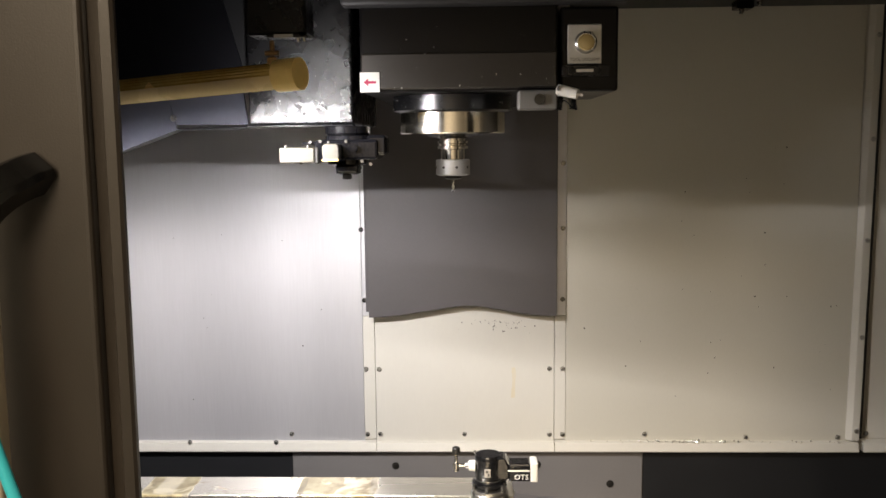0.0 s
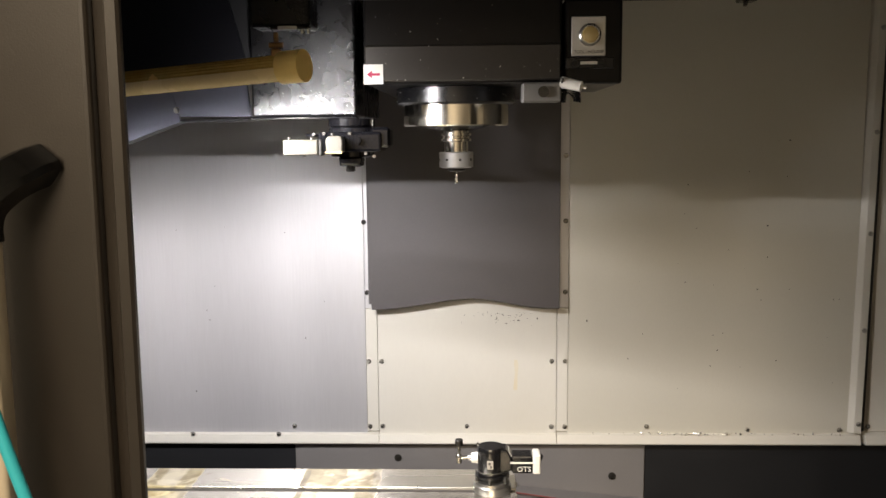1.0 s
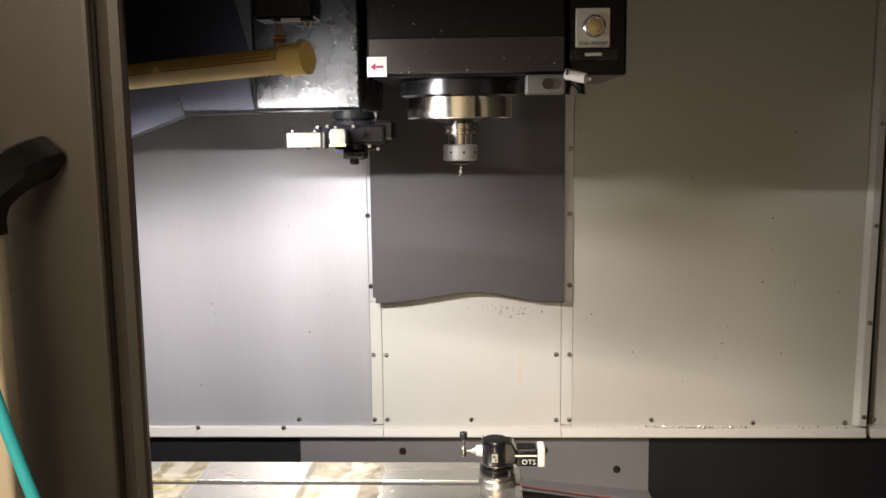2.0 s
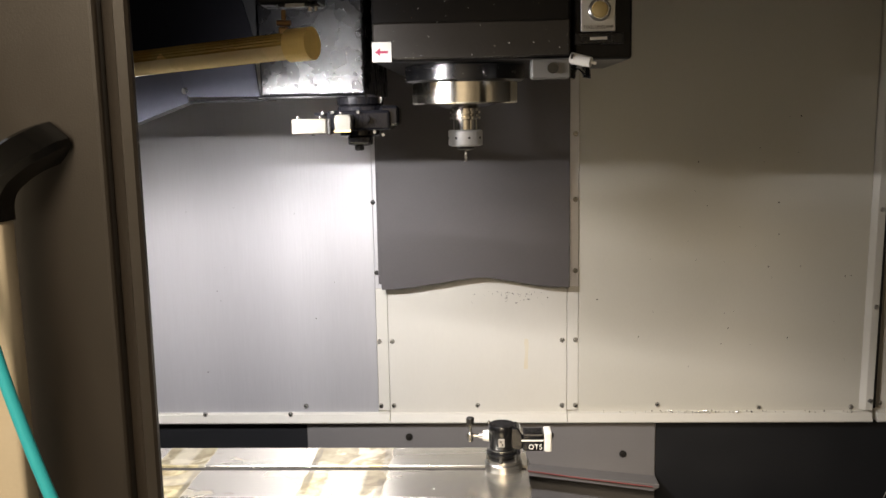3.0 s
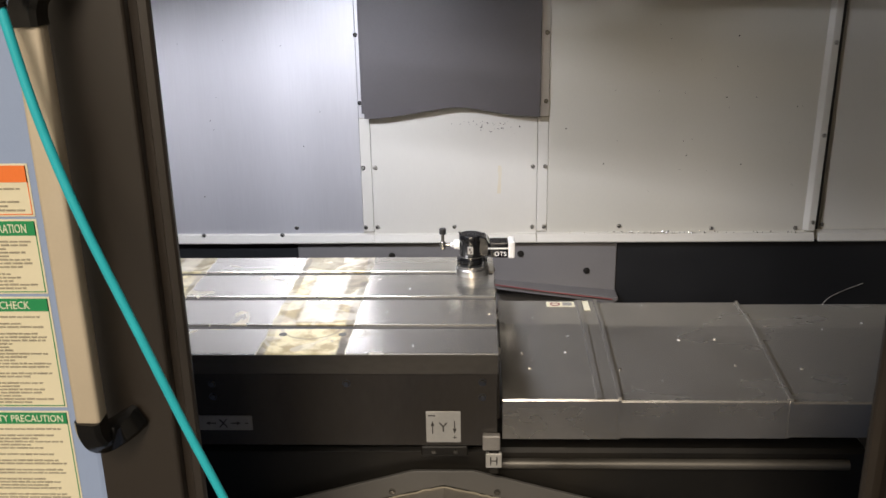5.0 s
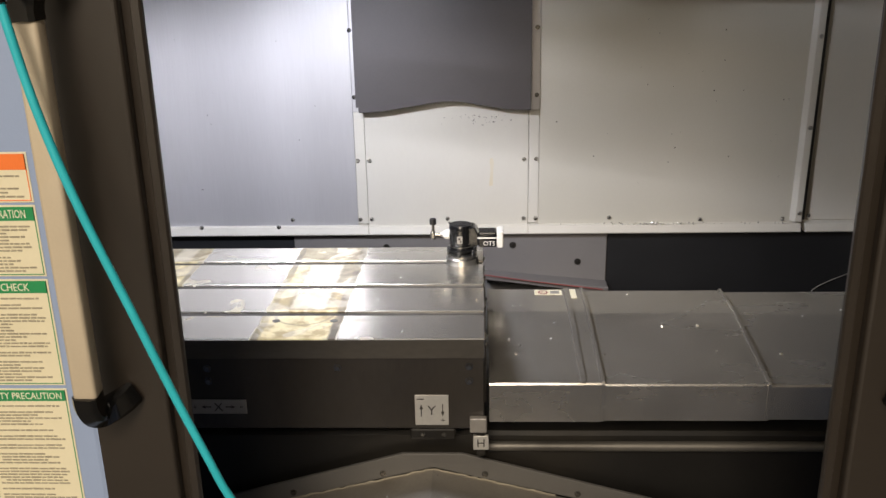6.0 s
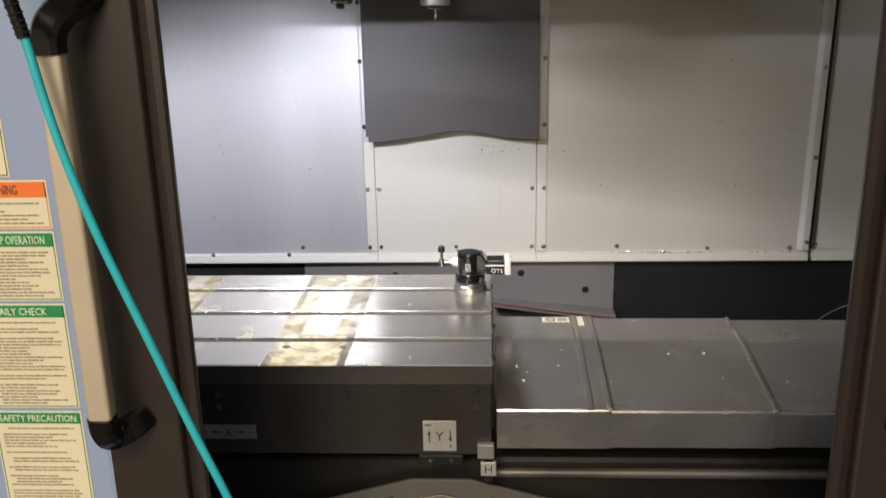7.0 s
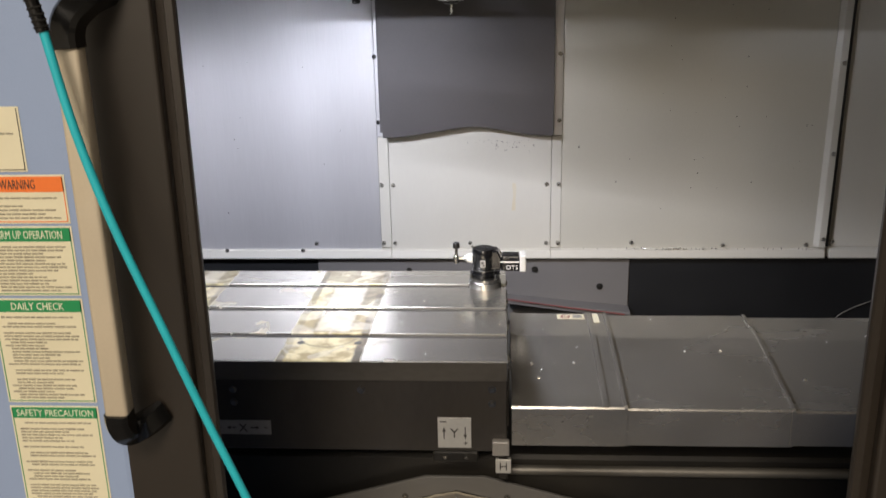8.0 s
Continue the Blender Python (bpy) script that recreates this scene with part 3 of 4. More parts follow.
tagged(part("chip_pan", box((-0.80, 0.76, 0.20), (1.34, 2.05, 0.24), 0.002), M_CASTING), "dark oily chip pan under the table", "floor", kind="structure")
tagged(part("lower_front_wall", box((-0.9, 0.716, 0.0), (1.45, 0.757, 0.78), 0.006, 2), M_BLUE), "light blue front apron of the machine", "wall", kind="structure")
tagged(part("door_header", box((-0.9, 0.7165, 1.70), (1.45, 0.757, 1.98), 0.006, 2), M_BROWN), "unseen brown header over the door opening, set to limit light", "wall", kind="structure")


# ---- sliding doors and the panel beside them ----
def door(name, edge, side, far, label):
    """A sliding door stile with a rounded face, a groove and a closing lip; side -1 runs to the left of its edge, 1 to the right."""
    th = empty(name, (edge + side * 0.05, 0.70, 0.79), label, "door", "sliding doors")

    def X(d):
        return edge + side * d
    face = [(X(0.0200), 0.745), (X(0.0200), 0.7045), (X(0.0207), 0.7022), (X(0.0222), 0.7007), (X(0.0245), 0.700), (X(far), 0.700), (X(far), 0.745)]
    if side > 0:
        face = face[::-1]
    part("stile", prism(face, "z", 0.785, 1.735), M_BROWN, th)
    lip = [(X(0.0), 0.7135), (X(0.0), 0.709), (X(0.002), 0.7065), (X(0.0095), 0.7065), (X(0.0112), 0.710), (X(0.0197), 0.7115), (X(0.0197), 0.7155), (X(0.004), 0.7155)]
    if side > 0:
        lip = lip[::-1]
    part("closing_lip", prism(lip, "z", 0.785, 1.735), M_BROWN, th)
    return th


left_door = door("sliding_door", -0.113, -1, 0.0998, "bronze brown sliding door, half open, with a long handle")
right_door = door("sliding_door", 0.553, 1, 0.30, "bronze brown sliding door, half open")


def door_handle(parent, gx, side):
    """A beige grip between two black angled end brackets."""
    h = part("door_handle", box((gx - 0.0118, 0.646, 1.056), (gx + 0.0118, 0.666, 1.421), 0.004, 3), M_BEIGE, parent, "beige plastic grip with black end brackets", True)
    for z0, up in ((1.418, 1), (1.060, -1)):
        pts = [(gx, 0.656, z0), (gx, 0.656, z0 + 0.012), (gx + side * 0.004, 0.658, z0 + 0.026), (gx + side * 0.012, 0.669, z0 + 0.038), (gx + side * 0.020, 0.684, z0 + 0.046), (gx + side * 0.025, 0.7005, z0 + 0.050)]
        if up < 0:
            pts = [(gx, 0.654, z0), (gx, 0.656, z0 - 0.014), (gx + side * 0.003, 0.662, z0 - 0.026), (gx + side * 0.010, 0.676, z0 - 0.028), (gx + side * 0.018, 0.688, z0 - 0.026), (gx + side * 0.023, 0.7005, z0 - 0.024)]
        part("bracket", bar(spline(pts, 6), 0.0128, 0.0125 if up > 0 else 0.0115, 0.004), M_BLACK_MATT, h, "glossy black end bracket", True)
    return h


door_handle(left_door, -0.1945, 1)
door_handle(right_door, 0.633, -1)

panel = empty("side_panel", (-0.45, 0.715, 0.79), "light blue painted machine panel with instruction labels", "panel")
part("sheet", box((-0.90, 0.7005, 0.785), (-0.2135, 0.756, 1.735), 0.004, 2), M_BLUE, panel)
part("edge_bead", sweep([(-0.2145, 0.7045, 0.79), (-0.2145, 0.7045, 1.73)], 0.003, 8), M_BLUE, panel, "", True)


def paragraph(parent, x0, x1, z0, z1, rows, seed):
    """Lines of print too small to read, as bars, in short paragraphs."""
    rnd = random.Random(seed)
    step = (z0 - z1) / rows
    last = False
    for k in range(rows):
        z = z0 - step * (k + 0.5)
        gap = not last and k > 0 and rnd.random() < 0.2
        last = gap
        if gap:
            continue
        end = x1 - (x1 - x0) * rnd.choice((0.02, 0.04, 0.1, 0.16, 0.3, 0.45))
        bm = bmesh.new()
        x = x0 + (0.006 if rnd.random() < 0.4 else 0)
        while x < end - 0.003:
            w = min(rnd.uniform(0.003, 0.012), end - x)
            add_box(bm, (x, 0.6991, z - 0.00075), (x + w, 0.6995, z + 0.00075 + rnd.uniform(0, 0.0004)))
            x += w + 0.0012
        part("print_line", bm, M_INK_LIGHT, parent)


def sign(x0, x1, z0, z1, head, ink, words, width, label, rows, seed):
    th = empty("instruction_label", ((x0 + x1) / 2, 0.70, z1), label, "label", "instruction labels")
    part("film", box((x0, 0.6997, z1), (x1, 0.7003, z0), 0.0002), M_PAPER, th)
    b = 0.0018
    bm = bmesh.new()
    for lo, hi in (((x0 + b, z1 + b), (x0 + b + 0.0008, z0 - b)), ((x1 - b - 0.0008, z1 + b), (x1 - b, z0 - b)), ((x0 + b, z1 + b), (x1 - b, z1 + b + 0.0008))):
        add_box(bm, (lo[0], 0.6992, lo[1]), (hi[0], 0.6996, hi[1]))
    part("border", bm, ink, th)
    if head:
        part("heading_band", box((x0 + b, 0.6992, z0 - b - head), (x1 - b, 0.6996, z0 - b)), ink, th)
        lettering("heading", words, ((x0 + x1) / 2 - width / 2, 0.6989, z0 - b - head * 0.80), head * 0.60, M_INK if ink is M_ORANGE else M_CREAMINK, th, width)
    paragraph(th, x0 + 0.008, x1 - 0.007, z0 - head - 0.006, z1 + 0.004, rows, seed)
    return th


XL0, XL1 = -0.336, -0.239
sign(XL0, XL1, 1.294, 1.244, 0.0155, M_ORANGE, "WARNING", 0.036, "cream label with orange WARNING heading", 6, 1)
sign(XL0, XL1, 1.2415, 1.1675, 0.0140, M_GREEN, "WARM UP OPERATION", 0.076, "cream label with green WARM UP OPERATION heading", 14, 2)
sign(XL0, XL1, 1.1645, 1.0465, 0.0130, M_GREEN, "DAILY CHECK", 0.056, "cream label with green DAILY CHECK heading", 27, 3)
sign(XL0, XL1, 1.0425, 0.890, 0.0125, M_GREEN, "SAFETY PRECAUTION", 0.084, "cream label with green SAFETY PRECAUTION heading, scuffed", 36, 4)
sign(-0.372, -0.2745, 1.361, 1.297, 0.0, M_INK, "", 0.0, "plain cream label with thin dark border", 4, 5)

# ---- table ----
table = empty("machine_table", (-0.3, 1.36, 0.74), "steel machine table with three T-slots, coolant stained", "table")
TX0, TX1, TY0, TY1, TZ = -0.75, 0.200, 1.136, 1.584, 0.900
slots = (1.240, 1.365, 1.492)
outline = [(TY1, TZ - 0.033), (TY1, TZ - 0.0015), (TY1 - 0.0015, TZ)]
for y in reversed(slots):
    w, d, u, e = 0.0095, 0.016, 0.0135, 0.028
    outline += [(y + w + 0.001, TZ), (y + w, TZ - 0.001), (y + w, TZ - d), (y + u, TZ - d), (y + u, TZ - e), (y - u, TZ - e), (y - u, TZ - d), (y - w, TZ - d), (y - w, TZ - 0.001), (y - w - 0.001, TZ)]
outline += [(TY0 + 0.0015, TZ), (TY0, TZ - 0.0015), (TY0, TZ - 0.033)]
part("table_top", prism(outline, "x", TX0, TX1), M_TABLE, table, "ground steel top with T-slots and yellow-brown stains")
# a dark strip fills each slot to give its dark line
for y in slots:
    part("slot_fill", box((TX0 + 0.001, y - 0.0094, TZ - 0.015), (TX1 - 0.002, y + 0.0094, TZ - 0.0038)), M_SPECK, table, "dark fill strip in the slot")
part("front_edge", box((TX0, TY0 - 0.0012, TZ - 0.0325), (TX1 - 0.0005, TY0 - 0.0002, TZ - 0.0012)), M_EDGE, table, "oily machined front edge")
part("front_skirt", box((TX0, TY0 + 0.003, 0.742), (TX1 - 0.001, TY0 + 0.05, TZ - 0.0332), 0.0015), M_SKIRT, table, "dark oily front skirt")
part("table_base", box((TX0, TY0 + 0.051, 0.745), (TX1 - 0.004, TY1 - 0.01, TZ - 0.0332), 0.002), M_CASTING, table)
part("end_plate", box((TX1 - 0.0035, TY0 + 0.055, 0.76), (TX1 + 0.0035, TY1 - 0.012, TZ - 0.036), 0.001), M_EDGE, table)
for x, z in ((0.176, 0.852), (0.176, 0.827), (-0.031, 0.850), (-0.238, 0.849), (-0.238, 0.827), (-0.45, 0.85)):
    screw(table, (x, TY0 + 0.003, z), 0.0052, material=M_BOLT, name="bolt")
for y, z in ((1.18, 0.885), (1.31, 0.886), (1.44, 0.886), (1.55, 0.886), (1.25, 0.84), (1.45, 0.84)):
    screw(table, (TX1 + 0.0004 + (0.0031 if z < 0.87 else 0), y, z), 0.005, "x", name="bolt")


def arrow(bm, x, z, dx, dz, y, length, r=0.0022):
    """A flat arrow about (x, z) in a plane facing the front."""
    d = Vector((dx, 0, dz))
    s = Vector((-dz, 0, dx))
    c = Vector((x, y, z))
    tail, neck, tip = c - d * length / 2, c + d * length * 0.1, c + d * length / 2
    r *= 1.35
    pts = [tail + s * r * 0.3, neck + s * r * 0.3, neck + s * r, tip, neck - s * r, neck - s * r * 0.3, tail - s * r * 0.3]
    lo = [bm.verts.new(p) for p in pts]
    hi = [bm.verts.new(p + Vector((0, 0.0004, 0))) for p in pts]
    bm.faces.new(lo)
    bm.faces.new(hi[::-1])
    for k in range(7):
        bm.faces.new((lo[k], lo[(k + 1) % 7], hi[(k + 1) % 7], hi[k]))


for x in (-0.139, -0.044):
    part("plug", lathe([(0.0065, TZ - 0.002), (0.0065, TZ + 0.0005)], (x, 1.208), 16), M_EDGE, table, "small dark plug")
yp = empty("axis_plate", (0.116, TY0 + 0.002, 0.75), "square aluminium plate engraved with the Y axis", "sign", "axis plates")
y_plate = part("plate", box((0.089, TY0 + 0.0012, 0.749), (0.1425, TY0 + 0.0029, 0.8025), 0.0005), M_PLATE, yp)
lettering("letter", "Y", (0.1155, TY0 + 0.0006, 0.768), 0.016, M_INK, y_plate, None, (90, 0, 0), "CENTER")
for x, dz in ((0.0990, 1), (0.1330, -1)):
    bm = bmesh.new()
    arrow(bm, x, 0.7755, 0, dz, TY0 + 0.0007, 0.022)
    part("arrow", bm, M_INK, y_plate)
part("minus", box((0.0925, TY0 + 0.0007, 0.7945), (0.1035, TY0 + 0.0011, 0.7965)), M_INK, y_plate)
lettering("plus", "+", (0.1333, TY0 + 0.0006, 0.7535), 0.009, M_INK, y_plate, None, (90, 0, 0), "CENTER")
xp = empty("axis_plate", (-0.226, TY0 + 0.002, 0.77), "narrow dull aluminium plate engraved with the X axis", "sign", "axis plates")
x_plate = part("plate", box((-0.272, TY0 + 0.0012, 0.769), (-0.181, TY0 + 0.0029, 0.7945), 0.0005), M_PLATE_DULL, xp)
lettering("letter", "X", (-0.2265, TY0 + 0.0006, 0.7745), 0.014, M_INK, x_plate, None, (90, 0, 0), "CENTER")
for x, dx in ((-0.246, -1), (-0.207, 1)):
    bm = bmesh.new()
    arrow(bm, x, 0.7815, dx, 0, TY0 + 0.0007, 0.016)
    part("arrow", bm, M_INK, x_plate)
lettering("plus", "+", (-0.2645, TY0 + 0.0006, 0.7775), 0.008, M_INK, x_plate, None, (90, 0, 0), "CENTER")
part("minus", box((-0.192, TY0 + 0.0007, 0.7808), (-0.187, TY0 + 0.0011, 0.7822)), M_INK, x_plate)
# end-stop block and its letter plate at the corner of the skirt
stop = empty("end_stop", (0.19, TY0 + 0.002, 0.70), "small steel end stop with a plate lettered H", "stop")
part("block", box((0.176, TY0 - 0.010, 0.741), (0.203, TY0 + 0.0025, 0.766), 0.0015), M_PLATE_DULL, stop)
h_plate = part("letter_plate", box((0.181, TY0 + 0.004, 0.702), (0.206, TY0 + 0.012, 0.727), 0.001), M_PLATE, stop)
lettering("letter", "H", (0.1935, TY0 + 0.0034, 0.708), 0.014, M_INK, h_plate, None, (90, 0, 0), "CENTER")
part("stem", box((0.186, TY0 + 0.006, 0.690), (0.201, TY0 + 0.012, 0.7415), 0.001), M_CASTING, stop)
clip = empty("cable_clip", (0.115, TY0 + 0.01, 0.722), "dark flat bar screwed under the table skirt", "bracket")
part("bar", box((0.080, TY0 + 0.004, 0.722), (0.153, TY0 + 0.02, 0.7395), 0.002), M_CASTING, clip)
for x in (0.100, 0.134):
    screw(clip, (x, TY0 + 0.004, 0.731), 0.003, material=M_BOLT)

# ---- probe on the table ----
PX, PY = 0.160, 1.492
probe = empty("tool_setter", (PX, PY, TZ), "black tool setter with a white optical window on the table", "probe")
part("base_ring", lathe([(0.0305, TZ), (0.0310, TZ + 0.002), (0.0310, TZ + 0.012), (0.0290, TZ + 0.014), (0.0285, TZ + 0.019), (0.024, TZ + 0.021)], (PX, PY)), M_RING, probe, "steel base ring", True)
part("neck", lathe([(0.0225, TZ + 0.0211), (0.0225, TZ + 0.0255), (0.0265, TZ + 0.0262), (0.0265, TZ + 0.0300), (0.0215, TZ + 0.0310), (0.0205, TZ + 0.0340)], (PX - 0.002, PY), 40), M_BLACK, probe, "", True)
part("neck_ring", lathe([(0.0222, TZ + 0.0345), (0.0222, TZ + 0.0357)], (PX - 0.002, PY), 40), M_RING, probe, "thin bright ring", True)
for k in range(6):
    a = radians(20 + 60 * k)
    ex, ey = PX + 0.0268 * math.cos(a), PY + 0.0268 * math.sin(a)
    part("clamp_screw", rod((ex, ey, TZ + 0.0185), (ex, ey, TZ + 0.0290), 0.0034, 0.0030, 10), M_BOLT, probe)
part("head", lathe([(0.0205, TZ + 0.0358), (0.0215, TZ + 0.0375), (0.0215, TZ + 0.0660), (0.0222, TZ + 0.0665), (0.0222, TZ + 0.0735), (0.0205, TZ + 0.0765)], (PX - 0.002, PY), 40), M_BLACK, probe, "glossy black round head", True)
part("side_body", prism([(PX + 0.012, TZ + 0.0745), (PX + 0.012, TZ + 0.0380), (PX + 0.031, TZ + 0.0380), (PX + 0.031, TZ + 0.0600), (PX + 0.024, TZ + 0.0745)], "y", PY - 0.017, PY + 0.017, 0.002), M_BLACK, probe, "sloped black shoulder")
part("shoulder_badge", prism([(PX + 0.0262, TZ + 0.0722), (PX + 0.0312, TZ + 0.0625), (PX + 0.0324, TZ + 0.0632), (PX + 0.0275, TZ + 0.0730)], "y", PY - 0.014, PY + 0.010), M_PLATE_DULL, probe)
setter_arm = part("arm", box((PX + 0.0312, PY - 0.016, TZ + 0.0345), (PX + 0.066, PY + 0.016, TZ + 0.0645), 0.003, 2), M_BLACK, probe)
part("window", box((PX + 0.0665, PY - 0.017, TZ + 0.0335), (PX + 0.0785, PY + 0.017, TZ + 0.0665), 0.0025, 2), M_CLEANWHITE, setter_arm, "white optical window")
part("stripe", box((PX + 0.029, PY - 0.0168, TZ + 0.0520), (PX + 0.066, PY - 0.0161, TZ + 0.0545)), M_CLEANWHITE, setter_arm)
lettering("letters", "OTS", (PX + 0.040, PY - 0.0166, TZ + 0.0385), 0.0085, M_CLEANWHITE, setter_arm)
badge = part("badge", box((PX - 0.0085, PY - 0.0226, TZ + 0.044), (PX + 0.0015, PY - 0.0214, TZ + 0.058), 0.0003), M_PLATE_DULL, probe, "small square maker's badge")
part("badge_mark", box((PX - 0.0065, PY - 0.0230, TZ + 0.0515), (PX - 0.0025, PY - 0.0227, TZ + 0.0555)), M_INK, badge)
part("badge_mark", box((PX - 0.0035, PY - 0.0230, TZ + 0.0460), (PX - 0.0005, PY - 0.0227, TZ + 0.0500)), M_INK, badge)
part("stylus_holder", rod((PX - 0.0236, PY, TZ + 0.0560), (PX - 0.0340, PY, TZ + 0.0560), 0.0095, 0.0085, 18), M_CLEANWHITE, probe, "pale stylus holder", True)
part("stylus_collar", rod((PX - 0.0342, PY, TZ + 0.0560), (PX - 0.0400, PY, TZ + 0.0560), 0.0060, 0.0045, 16), M_RING, probe, "", True)
part("stylus_rod", rod((PX - 0.0402, PY, TZ + 0.0560), (PX - 0.0500, PY, TZ + 0.0560), 0.0028, None, 12), M_STEEL, probe, "", True)
stem = part("stylus_stem", lathe([(0.0045, TZ + 0.0470), (0.0045, TZ + 0.0520), (0.0055, TZ + 0.0525), (0.0055, TZ + 0.0600), (0.0040, TZ + 0.0615), (0.0028, TZ + 0.0640), (0.0028, TZ + 0.0755)], (PX - 0.0545, PY), 16), M_BOLT, probe, "", True)
part("stylus_tip", lathe([(0.0050, TZ + 0.0757), (0.0065, TZ + 0.0765), (0.0065, TZ + 0.0860), (0.0055, TZ + 0.0872)], (PX - 0.0545, PY), 18), M_CASTING, stem, "", True)
part("top_screw", rod((PX - 0.021, PY + 0.006, TZ + 0.0700), (PX - 0.024, PY + 0.006, TZ + 0.0790), 0.0022, None, 8), M_STEEL, probe)

# ---- telescopic covers beside the table ----


def way_cover(x0, x1, drop, label):
    th = empty("way_cover", ((x0 + x1) / 2, 1.35, 0.74), label, "cover", "telescopic way covers")
    f = drop
    outer = [(1.164 + f, 0.740), (1.164 + f, 0.806 - f), (1.166 + f, 0.809 - f), (1.385, 0.8415 - f), (1.492, 0.8430 - f), (1.503, 0.838 - f), (1.503, 0.740)]
    inner = [(1.501, 0.740), (1.501, 0.837 - f), (1.491, 0.8410 - f), (1.385, 0.8395 - f), (1.168 + f, 0.807 - f), (1.166 + f, 0.805 - f), (1.166 + f, 0.740)]
    part("shell", prism(outer + inner, "x", x0, x1), M_COVER, th)
    return th


c1 = way_cover(0.2075, 0.391, 0.0, "stainless telescopic way cover with a folded rib, wet and splashed")
rib = [(1.164, 0.8096), (1.163, 0.8125), (1.383, 0.8455), (1.488, 0.8470), (1.488, 0.8432), (1.385, 0.8420)]
part("rib", prism(rib, "x", 0.354, 0.362), M_COVER, c1)
part("rib", prism(rib, "x", 0.2085, 0.2165), M_COVER, c1)
part("wiper_edge", prism([(1.1625, 0.742), (1.1625, 0.8085), (1.1655, 0.8120), (1.385, 0.8450), (1.492, 0.8466), (1.492, 0.8436), (1.385, 0.8420), (1.1638, 0.8090), (1.1638, 0.742)], "x", 0.3865, 0.3915), M_COVER, c1)
c2 = way_cover(0.3925, 0.6555, 0.004, "stainless telescopic way cover, oily")
part("wiper_edge", prism([(1.1665, 0.742), (1.1665, 0.8045), (1.1695, 0.8080), (1.385, 0.8410), (1.492, 0.8426), (1.492, 0.8396), (1.385, 0.8380), (1.1678, 0.8050), (1.1678, 0.742)], "x", 0.6505, 0.6555), M_COVER, c2)
c3 = way_cover(0.6565, 0.97, 0.008, "stainless telescopic way cover, darkest and innermost")
part("wiper_edge", prism([(1.1705, 0.742), (1.1705, 0.8005), (1.1735, 0.8040), (1.385, 0.8370), (1.492, 0.8386), (1.492, 0.8356), (1.385, 0.8340), (1.1718, 0.8010), (1.1718, 0.742)], "x", 0.965, 0.970), M_COVER, c3)
sg = empty("warning_sticker", (0.33, 1.495, 0.843), "small white sticker with a red sign on the way cover", "sticker")
part("film", box((0.298, 1.462, 0.8431), (0.350, 1.486, 0.8436)), M_PAPER, sg)
bm = lathe([(0.0095, 0.8437), (0.0095, 0.8440)], (0.314, 1.474), 24)
part("ring", bm, M_RED, sg)
part("ring_centre", lathe([(0.0065, 0.8441), (0.0065, 0.8443)], (0.314, 1.474), 24), M_PAPER, sg)
part("ring_slash", box((0.3075, 1.4728, 0.8444), (0.3205, 1.4752, 0.8446)), M_RED, sg)
part("bar", box((0.328, 1.467, 0.8437), (0.345, 1.481, 0.8440)), M_PLATE_DULL, sg)
tg = empty("tag", (0.371, 1.49, 0.843), "small cream tag on the way cover", "tag")
part("film", box((0.3655, 1.445, 0.8427), (0.3765, 1.490, 0.8438)), M_PAPER, tg)

# ---- saddle under the table ----
saddle = empty("saddle", (0.11, 1.4, 0.5), "dark cast saddle with a folded grey chevron cover", "machine base")
part("casting", box((-0.75, 1.20, 0.50), (0.80, 1.60, 0.6995), 0.006), M_CASTING, saddle)
# bar added in place of the bright reflection along the rounded sheet edge
part("streak_bar", rod((0.2055, 1.194, 0.677), (0.765, 1.194, 0.677), 0.0085, None, 24), M_STREAK, saddle, "narrow round bar standing for a reflection streak", True)
part("column_foot", box((-0.05, 1.62, 0.24), (0.28, 2.05, 0.52), 0.01), M_CASTING, saddle)
CX = 0.113


def chev(dx):
    return 0.647 - 0.245 * abs(dx)


flange = [(CX - 0.365, chev(0.365) - 0.004), (CX, 0.645), (CX + 0.42, chev(0.42) - 0.004)] + [(CX + 0.42, chev(0.42) + 0.026), (CX + 0.05, 0.671), (CX - 0.05, 0.671), (CX - 0.365, chev(0.365) + 0.026)]
part("flange", prism(flange, "y", 1.178, 1.185, 0.001), M_INNER, saddle, "dark grey oily bolted flange")
for k, (ya, yb, dz) in enumerate(((0.93, 1.1775, 0.0), (0.78, 0.9285, -0.007))):
    roof = [(CX - 0.365, chev(0.365) - 0.006 + dz), (CX, 0.643 + dz), (CX + 0.42, chev(0.42) - 0.006 + dz), (CX + 0.42, chev(0.42) - 0.16), (CX + 0.417, chev(0.42) - 0.16), (CX + 0.417, chev(0.42) - 0.010 + dz), (CX, 0.639 + dz), (CX - 0.362, chev(0.362) - 0.010 + dz), (CX - 0.362, chev(0.365) - 0.16), (CX - 0.365, chev(0.365) - 0.16)]
    part("roof_sheet", prism(roof, "y", ya, yb), M_SADDLE, saddle, "grey chevron roof sheet")
rb = random.Random(11)
for da, db in ((-0.355, -0.01), (-0.01, 0.21)):
    bead = []
    k = 0
    while da + k * 0.008 < db:
        d = da + k * 0.008
        bead.append((CX + d, 1.1765 + rb.uniform(-0.001, 0.0008), chev(d) - 0.0035 + rb.uniform(-0.0008, 0.0010)))
        k += 1
    part("sealant_bead", sweep(bead, 0.0016, 6), M_WORN, saddle, "rough pale sealant bead", True)
for d in (-0.24, -0.085, 0.087, 0.243):
    screw(saddle, (CX + d, 1.178, chev(d) + 0.007), 0.0046, material=M_BOLT, name="bolt")

